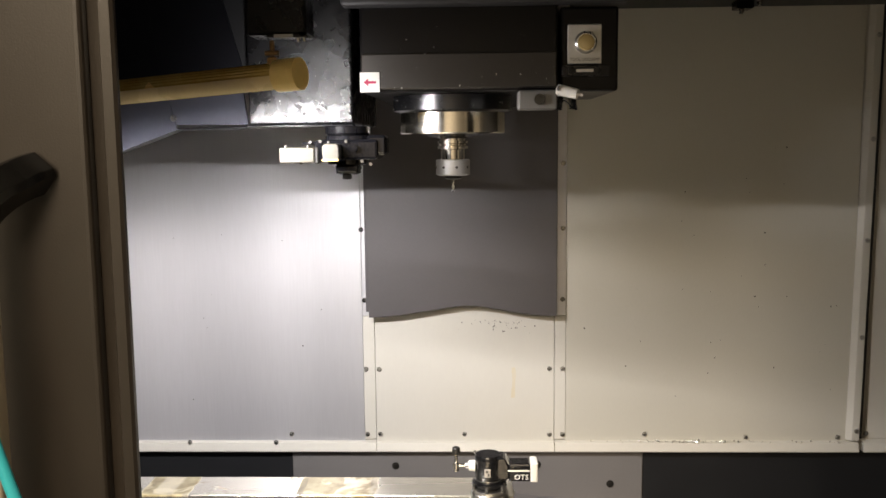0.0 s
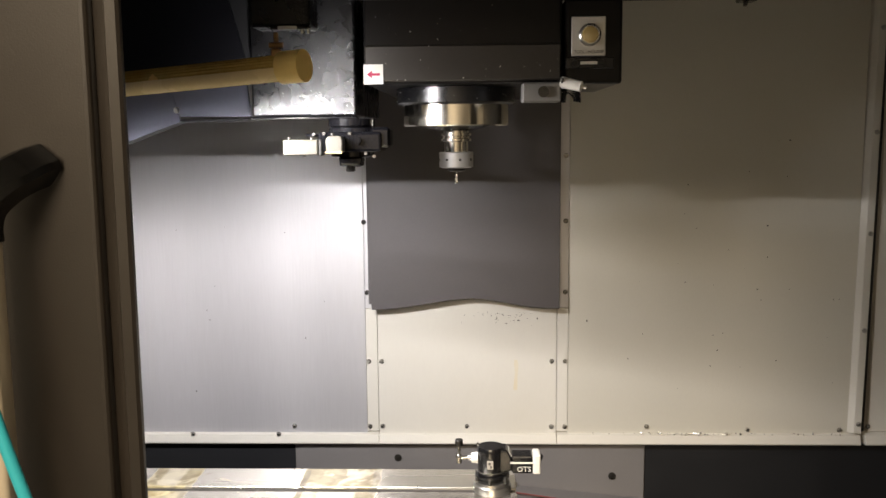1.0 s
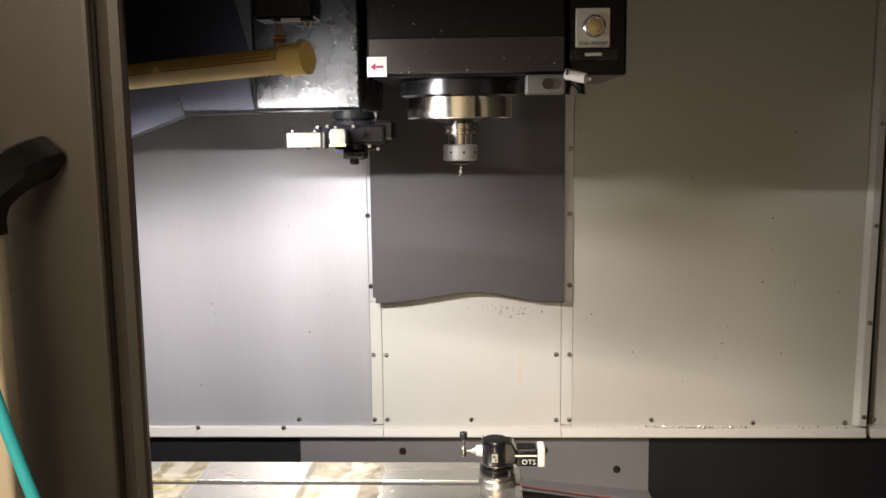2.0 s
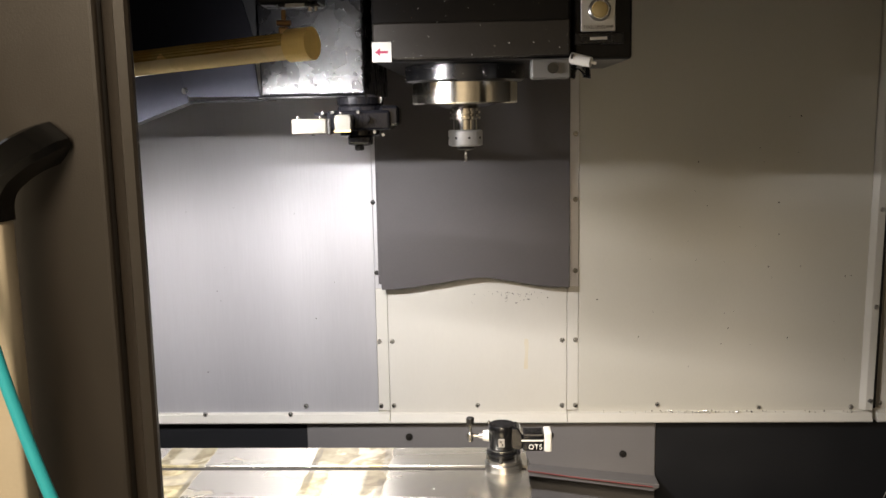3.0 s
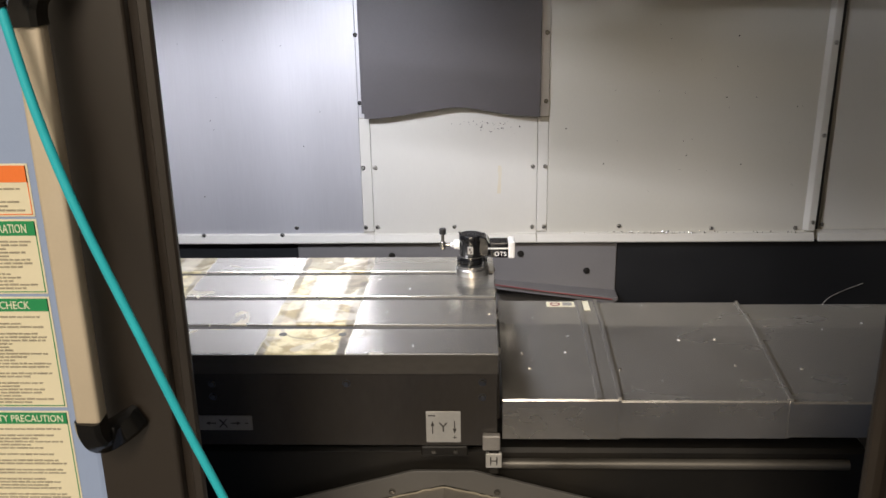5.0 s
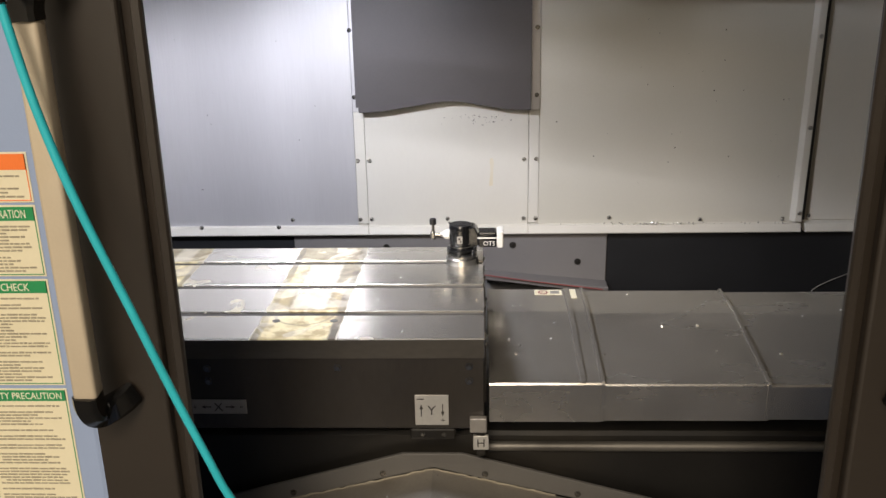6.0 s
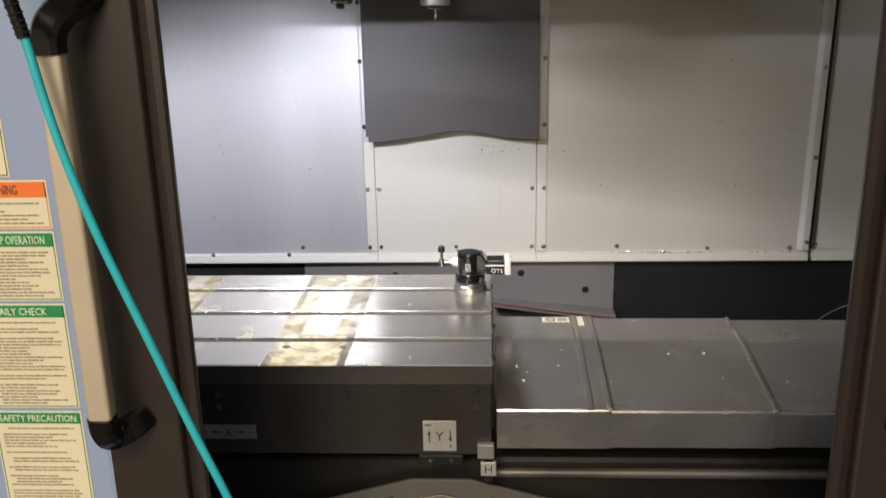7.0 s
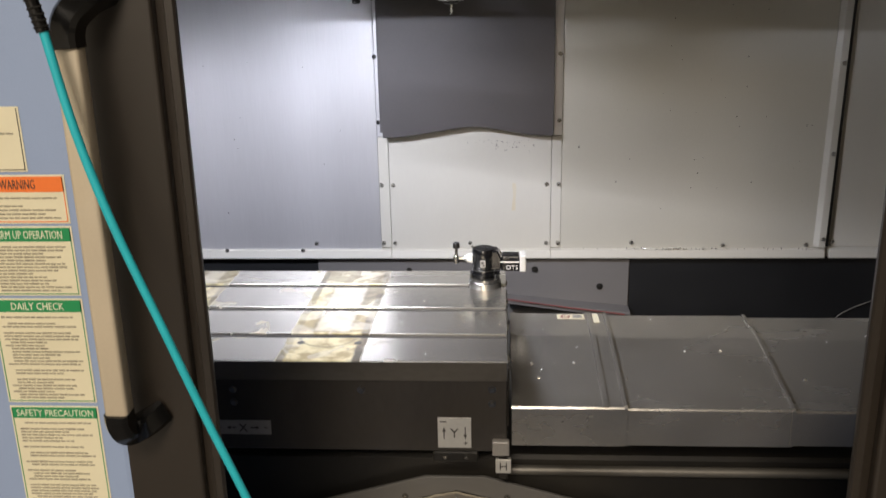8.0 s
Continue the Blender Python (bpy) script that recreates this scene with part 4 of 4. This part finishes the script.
# ---- column cover behind the spindle ----
cover = empty("column_cover", (0.11, 2.02, 1.1), "dark grey sheet cover with a shallow peaked lower edge", "cover")
co = [(-0.106, 1.94), (-0.097, 1.098), (-0.062, 1.099), (-0.025, 1.103), (0.075, 1.1185), (0.105, 1.1225), (0.125, 1.1235), (0.150, 1.1220), (0.190, 1.115), (0.255, 1.1035), (0.285, 1.101), (0.319, 1.100), (0.321, 1.94)]
part("sheet", prism(co, "y", 2.018, 2.024, 0.0008), M_DARK_COVER, cover)
part("side_return", box((-0.104, 2.0245, 1.11), (-0.098, 2.0505, 1.94)), M_DARK_COVER, cover)
part("side_return", box((0.312, 2.0245, 1.11), (0.318, 2.0505, 1.94)), M_DARK_COVER, cover)

# ---- spindle head ----
head = empty("spindle_head", (0.118, 1.55, 1.55), "black enamelled spindle head with a steel nose", "machine head")
part("casting", box((-0.019, 1.33, 1.5545), (0.254, 1.98, 1.975), 0.004, 2), M_HEAD, head)
# warm reflection low on the head is put into this plate's lighter colour
part("sheen_plate", box((-0.017, 1.324, 1.558), (0.252, 1.3295, 1.607), 0.002), M_HEAD_SHEEN, head, "thin plate whose lighter brown stands for a reflection")
part("top_visor", box((-0.040, 1.298, 1.668), (0.345, 1.3295, 1.70), 0.004, 2), M_VISOR, head, "grey sheet visor")
SX, SY = 0.1055, 1.462
part("collar", lathe([(0.086, 1.529), (0.0905, 1.532), (0.0905, 1.5535)], (SX, SY), 64), M_BLACK, head, "black collar", True)
part("nose_disc", lathe([(0.060, 1.4972), (0.0785, 1.4974), (0.080, 1.4990), (0.080, 1.5288)], (SX, SY), 64), M_CHROME, head, "polished steel nose disc", True)
part("nose_cone", lathe([(0.0245, 1.4905), (0.030, 1.4915), (0.050, 1.4970)], (SX, SY), 48), M_BLACK_MATT, head, "", True)
part("side_block", box((0.199, 1.312, 1.528), (0.2515, 1.36, 1.5542), 0.002), M_INNER, head, "grey nozzle block")
pt = part("socket_bolt", lathe([(0.0075, 0), (0.0075, 0.004), (0.004, 0.004), (0.004, 0.002)], (0, 0), 18), M_BLACK_MATT, head)
pt.matrix_local = pose(0.2275 - 0.118, 1.3115 - 1.55, 1.5415 - 1.55, 90) @ Matrix.Translation(head.location)

tool = empty("tool_holder", (SX, SY, 1.41), "steel collet chuck with a thin cutter in the spindle", "tool")
part("flange", lathe([(0.019, 1.4735), (0.0235, 1.4745), (0.0235, 1.4785), (0.0205, 1.4800), (0.0205, 1.4815), (0.0235, 1.483), (0.0235, 1.4865), (0.0195, 1.4868), (0.0195, 1.4903)], (SX, SY)), M_CHROME, tool, "", True)
part("shank", lathe([(0.0185, 1.4585), (0.0185, 1.4733)], (SX, SY)), M_CHROME, tool, "", True)
nut = part("collet_nut", lathe([(0.022, 1.4335), (0.0262, 1.4355), (0.0262, 1.4565), (0.0245, 1.4583)], (SX, SY)), M_NUT, tool, "worn grey collet nut", True)
for k in range(8):
    a = 2 * math.pi * (k + 0.3) / 8
    part("notch", rod((SX + 0.0255 * math.cos(a), SY + 0.0255 * math.sin(a), 1.4465), (SX + 0.0266 * math.cos(a), SY + 0.0266 * math.sin(a), 1.4465), 0.0022, None, 8), M_SPECK, nut)
part("collet", lathe([(0.009, 1.4275), (0.0135, 1.4295), (0.0135, 1.4333)], (SX, SY)), M_CASTING, tool, "", True)
bm = bmesh.new()
rings = []
for k in range(19):
    a, z = k * 0.55, 1.4273 - k * 0.00098
    rings.append([bm.verts.new((SX + 0.0027 * math.cos(a + q) * s, SY + 0.0027 * math.sin(a + q) * s, z)) for q, s in ((0, 1), (1.57, 0.55), (3.14, 1), (4.71, 0.55))])
for lo, hi in zip(rings, rings[1:]):
    for j in range(4):
        bm.faces.new((lo[j], lo[(j + 1) % 4], hi[(j + 1) % 4], hi[j]))
bm.faces.new(rings[0])
bm.faces.new(rings[-1])
part("cutter", bm, M_CHIP, tool, "bright spiral cutter")

# arrow sticker on the head
st = empty("arrow_sticker", (-0.005, 1.323, 1.555), "white sticker with a magenta arrow on the spindle head", "sticker")
arrow_film = part("film", box((-0.0185, 1.3222, 1.5545), (0.0085, 1.3232, 1.5815)), M_CLEANWHITE, st)
bm = bmesh.new()
arrow(bm, -0.005, 1.568, -1, 0, 1.3216, 0.018, 0.004)
part("arrow", bm, M_PINK, arrow_film)

# push button box
pb = empty("button_box", (0.297, 1.36, 1.5525), "black box with a tool unclamp push button", "switch")
part("housing", box((0.2575, 1.334, 1.5525), (0.337, 1.60, 1.6675), 0.004, 2), M_HEAD, pb)
part("lower_cover", box((0.259, 1.328, 1.573), (0.325, 1.3335, 1.588), 0.001), M_HOUSING, pb)
plaque = part("plaque", box((0.267, 1.3305, 1.590), (0.3135, 1.3335, 1.643), 0.001), M_PLATE, pb, "aluminium plaque")
pt = part("bezel", lathe([(0.0150, 0), (0.0150, 0.006), (0.0125, 0.008), (0.0118, 0.008)], (0, 0), 32), M_STEEL, plaque, "", True)
pt.matrix_local = pose(0.2915 - 0.297, 1.3303 - 1.36, 1.6180 - 1.5525, 90) @ Matrix.Translation(pb.location)
pt = part("button", lathe([(0.0115, 0), (0.0115, 0.0075), (0.0095, 0.010), (0.004, 0.0112)], (0, 0), 32), M_BUTTON, plaque, "amber push button", True)
pt.matrix_local = pose(0.2915 - 0.297, 1.3302 - 1.36, 1.6180 - 1.5525, 90) @ Matrix.Translation(pb.location)
lettering("letters", "TOOL UNCLAMP", (0.2705, 1.3301, 1.5935), 0.0045, M_INK, plaque, 0.040)
part("terminal_bar", box((0.279, 1.3262, 1.5785), (0.302, 1.3278, 1.5825)), M_PLATE, pb)
for x in (0.2725, 0.308):
    screw(pb, (x, 1.328, 1.5803), 0.0042, material=M_CASTING)

# coolant nozzle with its spring
nz = empty("coolant_nozzle", (0.262, 1.318, 1.545), "cream coolant nozzle with a dark coiled spring", "nozzle")
part("body", rod((0.2525, 1.316, 1.5545), (0.278, 1.305, 1.5475), 0.0078, 0.0070, 18), M_CLEANWHITE, nz, "", True)
part("bore", rod((0.2522, 1.3085, 1.5560), (0.2545, 1.3075, 1.5555), 0.0035, None, 12), M_SPECK, nz)
part("tip", rod((0.278, 1.305, 1.5475), (0.2845, 1.3025, 1.5458), 0.0022, None, 10), M_CLEANWHITE, nz, "", True)
for x0, x1 in ((0.2555, 0.2535), (0.2725, 0.2745)):
    pts = [(x0 + (x1 - x0) * k / 60 + 0.0052 * math.cos(k * 0.75), 1.322 + 0.0052 * math.sin(k * 0.75), 1.5455 - 0.018 * k / 60) for k in range(61)]
    part("spring", sweep(pts, 0.0009, 5), M_BLACK_MATT, nz, "dark coiled spring")
part("loop", sweep(spline([(0.2535, 1.322, 1.5275), (0.262, 1.323, 1.540), (0.2745, 1.322, 1.5275)], 6), 0.0011, 5), M_BLACK_MATT, nz)

# ---- tool magazine housing and guards ----
mag = empty("magazine_housing", (-0.10, 1.42, 1.51), "black oily tool magazine housing with slanted guard sheets", "machine housing")
# panel set back along the camera's view until its wall shadow fitted
part("front_panel", box((-0.189, 1.380, 1.5130), (-0.0372, 1.70, 1.975), 0.003, 2), M_HOUSING, mag, "glossy black oily panel")
part("bottom_lip", box((-0.192, 1.376, 1.5088), (-0.036, 1.40, 1.5127), 0.001), M_BLACK_WET, mag)


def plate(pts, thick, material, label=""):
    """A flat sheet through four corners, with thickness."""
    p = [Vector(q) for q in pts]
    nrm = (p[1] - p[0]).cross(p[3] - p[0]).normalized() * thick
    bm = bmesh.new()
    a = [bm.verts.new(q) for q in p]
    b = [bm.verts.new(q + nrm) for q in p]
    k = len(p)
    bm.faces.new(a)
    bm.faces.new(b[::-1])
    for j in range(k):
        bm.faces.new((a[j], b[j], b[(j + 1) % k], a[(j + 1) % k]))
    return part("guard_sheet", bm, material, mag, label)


# first four pushed back along the camera's view; unseen left run blocks lamp light
plate([(-0.2146, 1.476, 1.5153), (-0.3372, 1.5045, 1.5171), (-0.3611, 1.5102, 1.5986), (-0.2243, 1.4782, 1.5986)], 0.003, M_GUARD_GLOW, "grey slanted guard sheet, lamp glow put into its tone")
plate([(-0.3378, 1.5056, 1.5091), (-0.8171, 1.6595, 1.3557), (-0.8627, 1.6709, 1.6043), (-0.3616, 1.5113, 1.6043)], 0.003, M_GUARD_GLOW, "grey slanted guard sheet, lamp glow put into its tone")
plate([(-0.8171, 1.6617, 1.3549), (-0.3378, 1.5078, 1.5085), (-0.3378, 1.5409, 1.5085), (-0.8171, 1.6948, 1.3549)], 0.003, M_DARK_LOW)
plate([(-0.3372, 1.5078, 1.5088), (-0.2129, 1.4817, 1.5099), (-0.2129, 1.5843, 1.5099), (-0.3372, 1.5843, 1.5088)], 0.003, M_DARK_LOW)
plate([(-0.1715, 1.315, 1.56), (-0.30, 1.345, 1.56), (-0.325, 1.36, 1.70), (-0.2125, 1.33, 1.70)], 0.003, M_UPPER_SHEEN)
plate([(-0.3005, 1.346, 1.5605), (-0.46, 1.39, 1.5605), (-0.50, 1.40, 1.70), (-0.326, 1.361, 1.70)], 0.003, M_UPPER_SHEEN)
part("upper_block", box((-0.50, 1.41, 1.59), (-0.172, 1.70, 1.975), 0.004), M_DARK_LOW, mag)
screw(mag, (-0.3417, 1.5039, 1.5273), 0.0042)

# tool changer arm
arm = empty("tool_changer_arm", (-0.045, 1.36, 1.435), "black tool changer arm with cream gripper fingers", "machine arm")
part("hub", lathe([(0.020, 1.452), (0.031, 1.455), (0.031, 1.497), (0.034, 1.499), (0.034, 1.5086)], (-0.044, 1.38), 32), M_BLACK_WET, arm, "", True)
part("lower_hub", lathe([(0.012, 1.440), (0.018, 1.442), (0.018, 1.4518)], (-0.044, 1.37), 24), M_BLACK_WET, arm, "", True)
part("pin", lathe([(0.005, 1.433), (0.007, 1.4345), (0.007, 1.4398)], (-0.046, 1.37), 16), M_CASTING, arm, "", True)
part("cross_arm", box((-0.085, 1.325, 1.462), (0.004, 1.40, 1.490), 0.004, 2), M_BLACK_WET, arm)
part("finger", prism([(-0.1335, 1.3215), (-0.1100, 1.3180), (-0.0845, 1.3205), (-0.0845, 1.352), (-0.1335, 1.352)], "z", 1.4585, 1.4795, 0.0015), M_WHITE, arm, "cream plastic finger")
part("finger", prism([(-0.0690, 1.4620), (-0.0470, 1.4620), (-0.0465, 1.4790), (-0.0490, 1.4845), (-0.0670, 1.4845), (-0.0705, 1.4790)], "y", 1.300, 1.3245, 0.0015), M_WHITE, arm, "cream plastic finger")
part("spring_cap", rod((-0.028, 1.318, 1.478), (-0.028, 1.328, 1.478), 0.0045, None, 14), M_BLACK_WET, arm, "", True)
part("side_claw", box((-0.012, 1.33, 1.468), (0.016, 1.37, 1.496), 0.004), M_BLACK_WET, arm)
part("finger_step", box((-0.0842, 1.322, 1.4570), (-0.0790, 1.350, 1.4800), 0.0015), M_CASTING, arm, "dark metal joint")
part("top_plate", box((-0.1020, 1.326, 1.4835), (-0.0480, 1.350, 1.4875), 0.001), M_BLACK_WET, arm)
part("hub_flange", lathe([(0.0380, 1.4880), (0.0400, 1.4890), (0.0400, 1.4950), (0.0320, 1.4965)], (-0.036, 1.372), 36), M_BLACK_WET, arm, "", True)
part("claw_foot", prism([(-0.060, 1.4540), (-0.057, 1.4440), (-0.028, 1.4430), (-0.025, 1.4540)], "y", 1.345, 1.360, 0.002), M_BLACK_WET, arm)
part("finger_pad", box((-0.0700, 1.2985, 1.4605), (-0.0470, 1.3000, 1.4640), 0.0005), M_RUST, arm, "yellowed pad edge")
for x, z in ((-0.090, 1.4872), (-0.076, 1.4880), (-0.040, 1.4876), (-0.018, 1.4600), (-0.006, 1.4560)):
    part("cap_screw", rod((x, 1.322, z), (x, 1.3255, z), 0.0024, 0.0018, 10), M_BOLT, arm, "", True)
for x, y, z in ((-0.1255, 1.3175, 1.481), (-0.094, 1.3175, 1.481), (-0.062, 1.2995, 1.486), (-0.105, 1.32, 1.4575)):
    part("set_screw", rod((x, y + 0.010, z - 0.001), (x, y + 0.010, z + 0.0025), 0.0022, None, 8), M_BOLT, arm)

# ---- tube lamp ----
lamp = empty("tube_lamp", lamp_mid, "amber ribbed tube lamp on a steel bracket, switched on", "lamp")
up = Vector((0, 0, 1)) - lamp_dir * lamp_dir.z
up.normalize()
out = lamp_dir.cross(up)


def around(bm, a, b, radius, ribs, depth, skip=None):
    """A tube with fine ribs along its length."""
    n = ribs * 2
    ring = []
    for k in range(n):
        ang = 2 * math.pi * k / n
        r = radius - (depth if k % 2 else 0)
        ring.append(up * math.cos(ang) * r + out * math.sin(ang) * r)
    lo = [bm.verts.new(a + q) for q in ring]
    hi = [bm.verts.new(b + q) for q in ring]
    for k in range(n):
        bm.faces.new((lo[k], lo[(k + 1) % n], hi[(k + 1) % n], hi[k]))
    bm.faces.new(lo)
    bm.faces.new(hi[::-1])
    return bm


part("body", around(bmesh.new(), LAMP_A + lamp_dir * 0.030, LAMP_B, 0.0155, 24, 0.0009), M_AMBER, lamp, "ribbed amber housing")
part("end_cap", around(bmesh.new(), LAMP_A, LAMP_A + lamp_dir * 0.0298, 0.0188, 14, 0.0), M_AMBER_CAP, lamp, "plain amber end cap")
bm = bmesh.new()
arc = [-out * math.cos(radians(q)) * r - up * math.sin(radians(q)) * r for r, sweep_angles in ((0.0152, range(2, 79, 7)), (0.0164, range(72, 1, -7))) for q in sweep_angles]
lo = [bm.verts.new(LAMP_A + lamp_dir * 0.0302 + q) for q in arc]
hi = [bm.verts.new(LAMP_B + q) for q in arc]
for k in range(len(arc)):
    bm.faces.new((lo[k], lo[(k + 1) % len(arc)], hi[(k + 1) % len(arc)], hi[k]))
part("lens_strip", bm, M_LENS, lamp, "smooth pale amber lens", True)
em = bpy.data.materials.new("lit_lamp_window")
em.use_nodes = True
em.node_tree.nodes["Principled BSDF"].inputs["Emission Color"].default_value = (0.85, 0.9, 1, 1)
em.node_tree.nodes["Principled BSDF"].inputs["Emission Strength"].default_value = 4
bm = bmesh.new()
wa, wb = LAMP_A + lamp_dir * 0.04 + lamp_ray(-24) * 0.0142, LAMP_B - lamp_dir * 0.02 + lamp_ray(-24) * 0.0142
sd = lamp_ray(-24).cross(lamp_dir).normalized() * 0.004
vs = [bm.verts.new(q) for q in (wa - sd, wb - sd, wb + sd, wa + sd)]
vs2 = [bm.verts.new(v.co + lamp_ray(-24) * 0.0030) for v in vs]
bm.faces.new(vs)
bm.faces.new(vs2[::-1])
for k in range(4):
    bm.faces.new((vs[k], vs2[k], vs2[(k + 1) % 4], vs[(k + 1) % 4]))
part("lit_window", bm, em, lamp, "lit white window")
# unseen light block added over the window, along the rear, short of the cap
lip_root, lift = lamp_ray(12) * 0.0148, Vector((0, 0, 0.0012))
tip_a, tip_b = (window_at + lamp_ray(e) * 0.0155 for e in (-16, -24))
bm = bmesh.new()
ring_a = [bm.verts.new(LAMP_A + lamp_dir * 0.080 + q) for q in (lip_root, tip_a, tip_a + lift, lip_root + lift)]
ring_b = [bm.verts.new(LAMP_B + q) for q in (lip_root, tip_b, tip_b + lift, lip_root + lift)]
bm.faces.new(ring_a)
bm.faces.new(ring_b[::-1])
for k in range(4):
    bm.faces.new((ring_a[k], ring_b[k], ring_b[(k + 1) % 4], ring_a[(k + 1) % 4]))
part("light_block_lip", bm, M_DARK_LOW, lamp, "unseen dark plate added to cut off the upper light")
k0 = LAMP_A + lamp_dir * 0.036
part("clamp_block", box((k0.x - 0.006, k0.y - 0.008, k0.z + 0.013), (k0.x + 0.006, k0.y + 0.008, k0.z + 0.022), 0.002), M_BRASS, lamp, "dull steel clamp")
part("hinge_pin", rod((k0.x - 0.008, k0.y - 0.004, k0.z + 0.026), (k0.x + 0.008, k0.y - 0.004, k0.z + 0.026), 0.0032, None, 10), M_BRASS, lamp)
part("link", box((k0.x - 0.003, k0.y - 0.003, k0.z + 0.022), (k0.x + 0.002, k0.y + 0.003, k0.z + 0.041), 0.001), M_BRASS, lamp)
part("bracket_plate", box((k0.x - 0.005, k0.y - 0.010, 1.6072), (k0.x + 0.042, k0.y + 0.016, 1.6100), 0.001), M_HOUSING, lamp)
part("pale_strip", box((k0.x + 0.004, k0.y - 0.0108, 1.6066), (k0.x + 0.026, k0.y - 0.0101, 1.6104)), M_PLATE, lamp)
part("lamp_arm", box((k0.x - 0.030, k0.y - 0.004, 1.6105), (k0.x + 0.040, k0.y + 0.05, 1.975), 0.003), M_HOUSING, lamp, "black lamp arm")
for dx in (0.030, 0.037):
    part("bracket_bolt", rod((k0.x + dx, k0.y - 0.004, 1.6020), (k0.x + dx, k0.y - 0.004, 1.6071), 0.003, None, 8), M_STEEL, lamp)

# ---- air hose ----
hose = empty("air_hose", (-0.20, 0.62, 1.43), "turquoise coiled air hose hanging from a black spring sleeve", "hose")
line = spline([(-0.1995, 0.622, 1.443), (-0.183, 0.622, 1.350), (-0.160, 0.622, 1.264), (-0.124, 0.622, 1.159), (-0.093, 0.622, 1.069), (-0.062, 0.622, 0.985), (-0.026, 0.622, 0.88), (0.03, 0.60, 0.55), (0.04, 0.55, 0.20), (0.02, 0.45, 0.03), (-0.12, 0.36, 0.006), (-0.40, 0.40, 0.006)], 10)
part("tube", sweep(line, 0.0041, 14), M_CYAN, hose, "", True)
sl = spline([(-0.1985, 0.622, 1.434), (-0.206, 0.622, 1.466), (-0.224, 0.622, 1.535), (-0.245, 0.63, 1.62), (-0.25, 0.68, 1.70), (-0.25, 0.699, 1.72)], 10)
part("sleeve", sweep(sl, 0.0058, 14), M_BLACK_MATT, hose, "black strain relief sleeve", True)
coil = []
for k in range(len(sl) * 8):
    i = min(k // 8, len(sl) - 2)
    f = (k % 8) / 8
    p = sl[i].lerp(sl[i + 1], f)
    a = k * 0.42
    coil.append(p + 0.0060 * Vector((math.cos(a), math.sin(a), 0)))
part("spring", sweep(coil[:330], 0.0009, 5), M_CASTING, hose)

# ---- chips and grit ----


def scatter(name, spots, material, label, size, seed, flat=1.0):
    rnd = random.Random(seed)
    bm = bmesh.new()
    for p in spots:
        s = size * rnd.uniform(0.5, 1.6)
        mtx = Matrix.Translation(p) @ Euler((rnd.uniform(0, 6), rnd.uniform(0, 6), rnd.uniform(0, 6))).to_matrix().to_4x4() @ Matrix.Diagonal((s, s * rnd.uniform(0.4, 1), s * 0.4 * flat, 1))
        bmesh.ops.create_icosphere(bm, subdivisions=1, radius=1, matrix=mtx)
    return tagged(part(name, bm, material), label, "chips", kind="stuff")


R = random.Random(7)
spots = [(R.gauss(0.62, 0.06) if R.random() < 0.7 else R.uniform(0.36, 0.97), YW - 0.011 + R.uniform(-0.002, 0.006), 0.8035 + R.uniform(0, 0.003)) for _ in range(90)]
scatter("metal_chips", spots, M_CHIP, "bright metal chips lying on the wall flange", 0.0022, 1)
# chip-shaped flecks added in place of splash droplets on the covers
spots = []
for _ in range(120):
    x, y = R.uniform(0.22, 0.90), R.uniform(1.19, 1.49)
    if x > 0.352 and R.random() < 0.82:
        continue
    z = 0.809 + (y - 1.166) * 0.148 if y < 1.385 else 0.8425
    spots.append((x, y, z - (0.004 if 0.392 < x < 0.656 else 0.008 if x > 0.656 else 0)))
scatter("metal_chips", spots, M_CHIP, "bright flecks standing for splash droplets on the way covers", 0.0026, 2, 0.5)
spots = [(R.uniform(-0.4, 0.19), R.choice((1.19, 1.31, 1.44, 1.54)) + R.uniform(-0.04, 0.03), TZ + 0.0004) for _ in range(26)]
scatter("metal_chips", spots, M_CHIP, "a few metal chips on the machine table", 0.0015, 5, 0.5)
spots = [(0.113 + R.uniform(-0.33, 0.38), R.uniform(0.95, 1.17), 0) for _ in range(26)]
spots = [(x, y, chev(x - CX) - 0.0045) for x, y, z in spots]
scatter("metal_chips", spots, M_CHIP, "a few metal chips on the saddle cover", 0.0018, 6, 0.5)
spots = [(R.uniform(-0.015, 0.25), 1.3236, 1.56 + 0.1 * R.random() ** 2) for _ in range(60)] + [(R.uniform(-0.18, -0.04), 1.3795, 1.516 + 0.1 * R.random() ** 2) for _ in range(120)] + [(SX + 0.0908 * math.cos(a), SY + 0.0908 * math.sin(a), R.uniform(1.533, 1.552)) for a in [R.uniform(3.3, 6.1) for _ in range(40)]]
scatter("metal_chips", spots, M_CHIP, "fine bright chips stuck to the machine head", 0.0008, 3)
spots = [(R.gauss(0.21, 0.05), YW - 0.0028, 1.085 - abs(R.gauss(0, 0.012))) for _ in range(40)] + [(R.uniform(0.35, 0.95), YW - 0.0008, R.uniform(0.9, 1.5)) for _ in range(34)] + [(R.uniform(-0.6, -0.12), YW - 0.0008, R.uniform(0.9, 1.35)) for _ in range(9)]
scatter("grit", spots, M_SPECK, "dark grit stuck to the rear wall", 0.0015, 4)
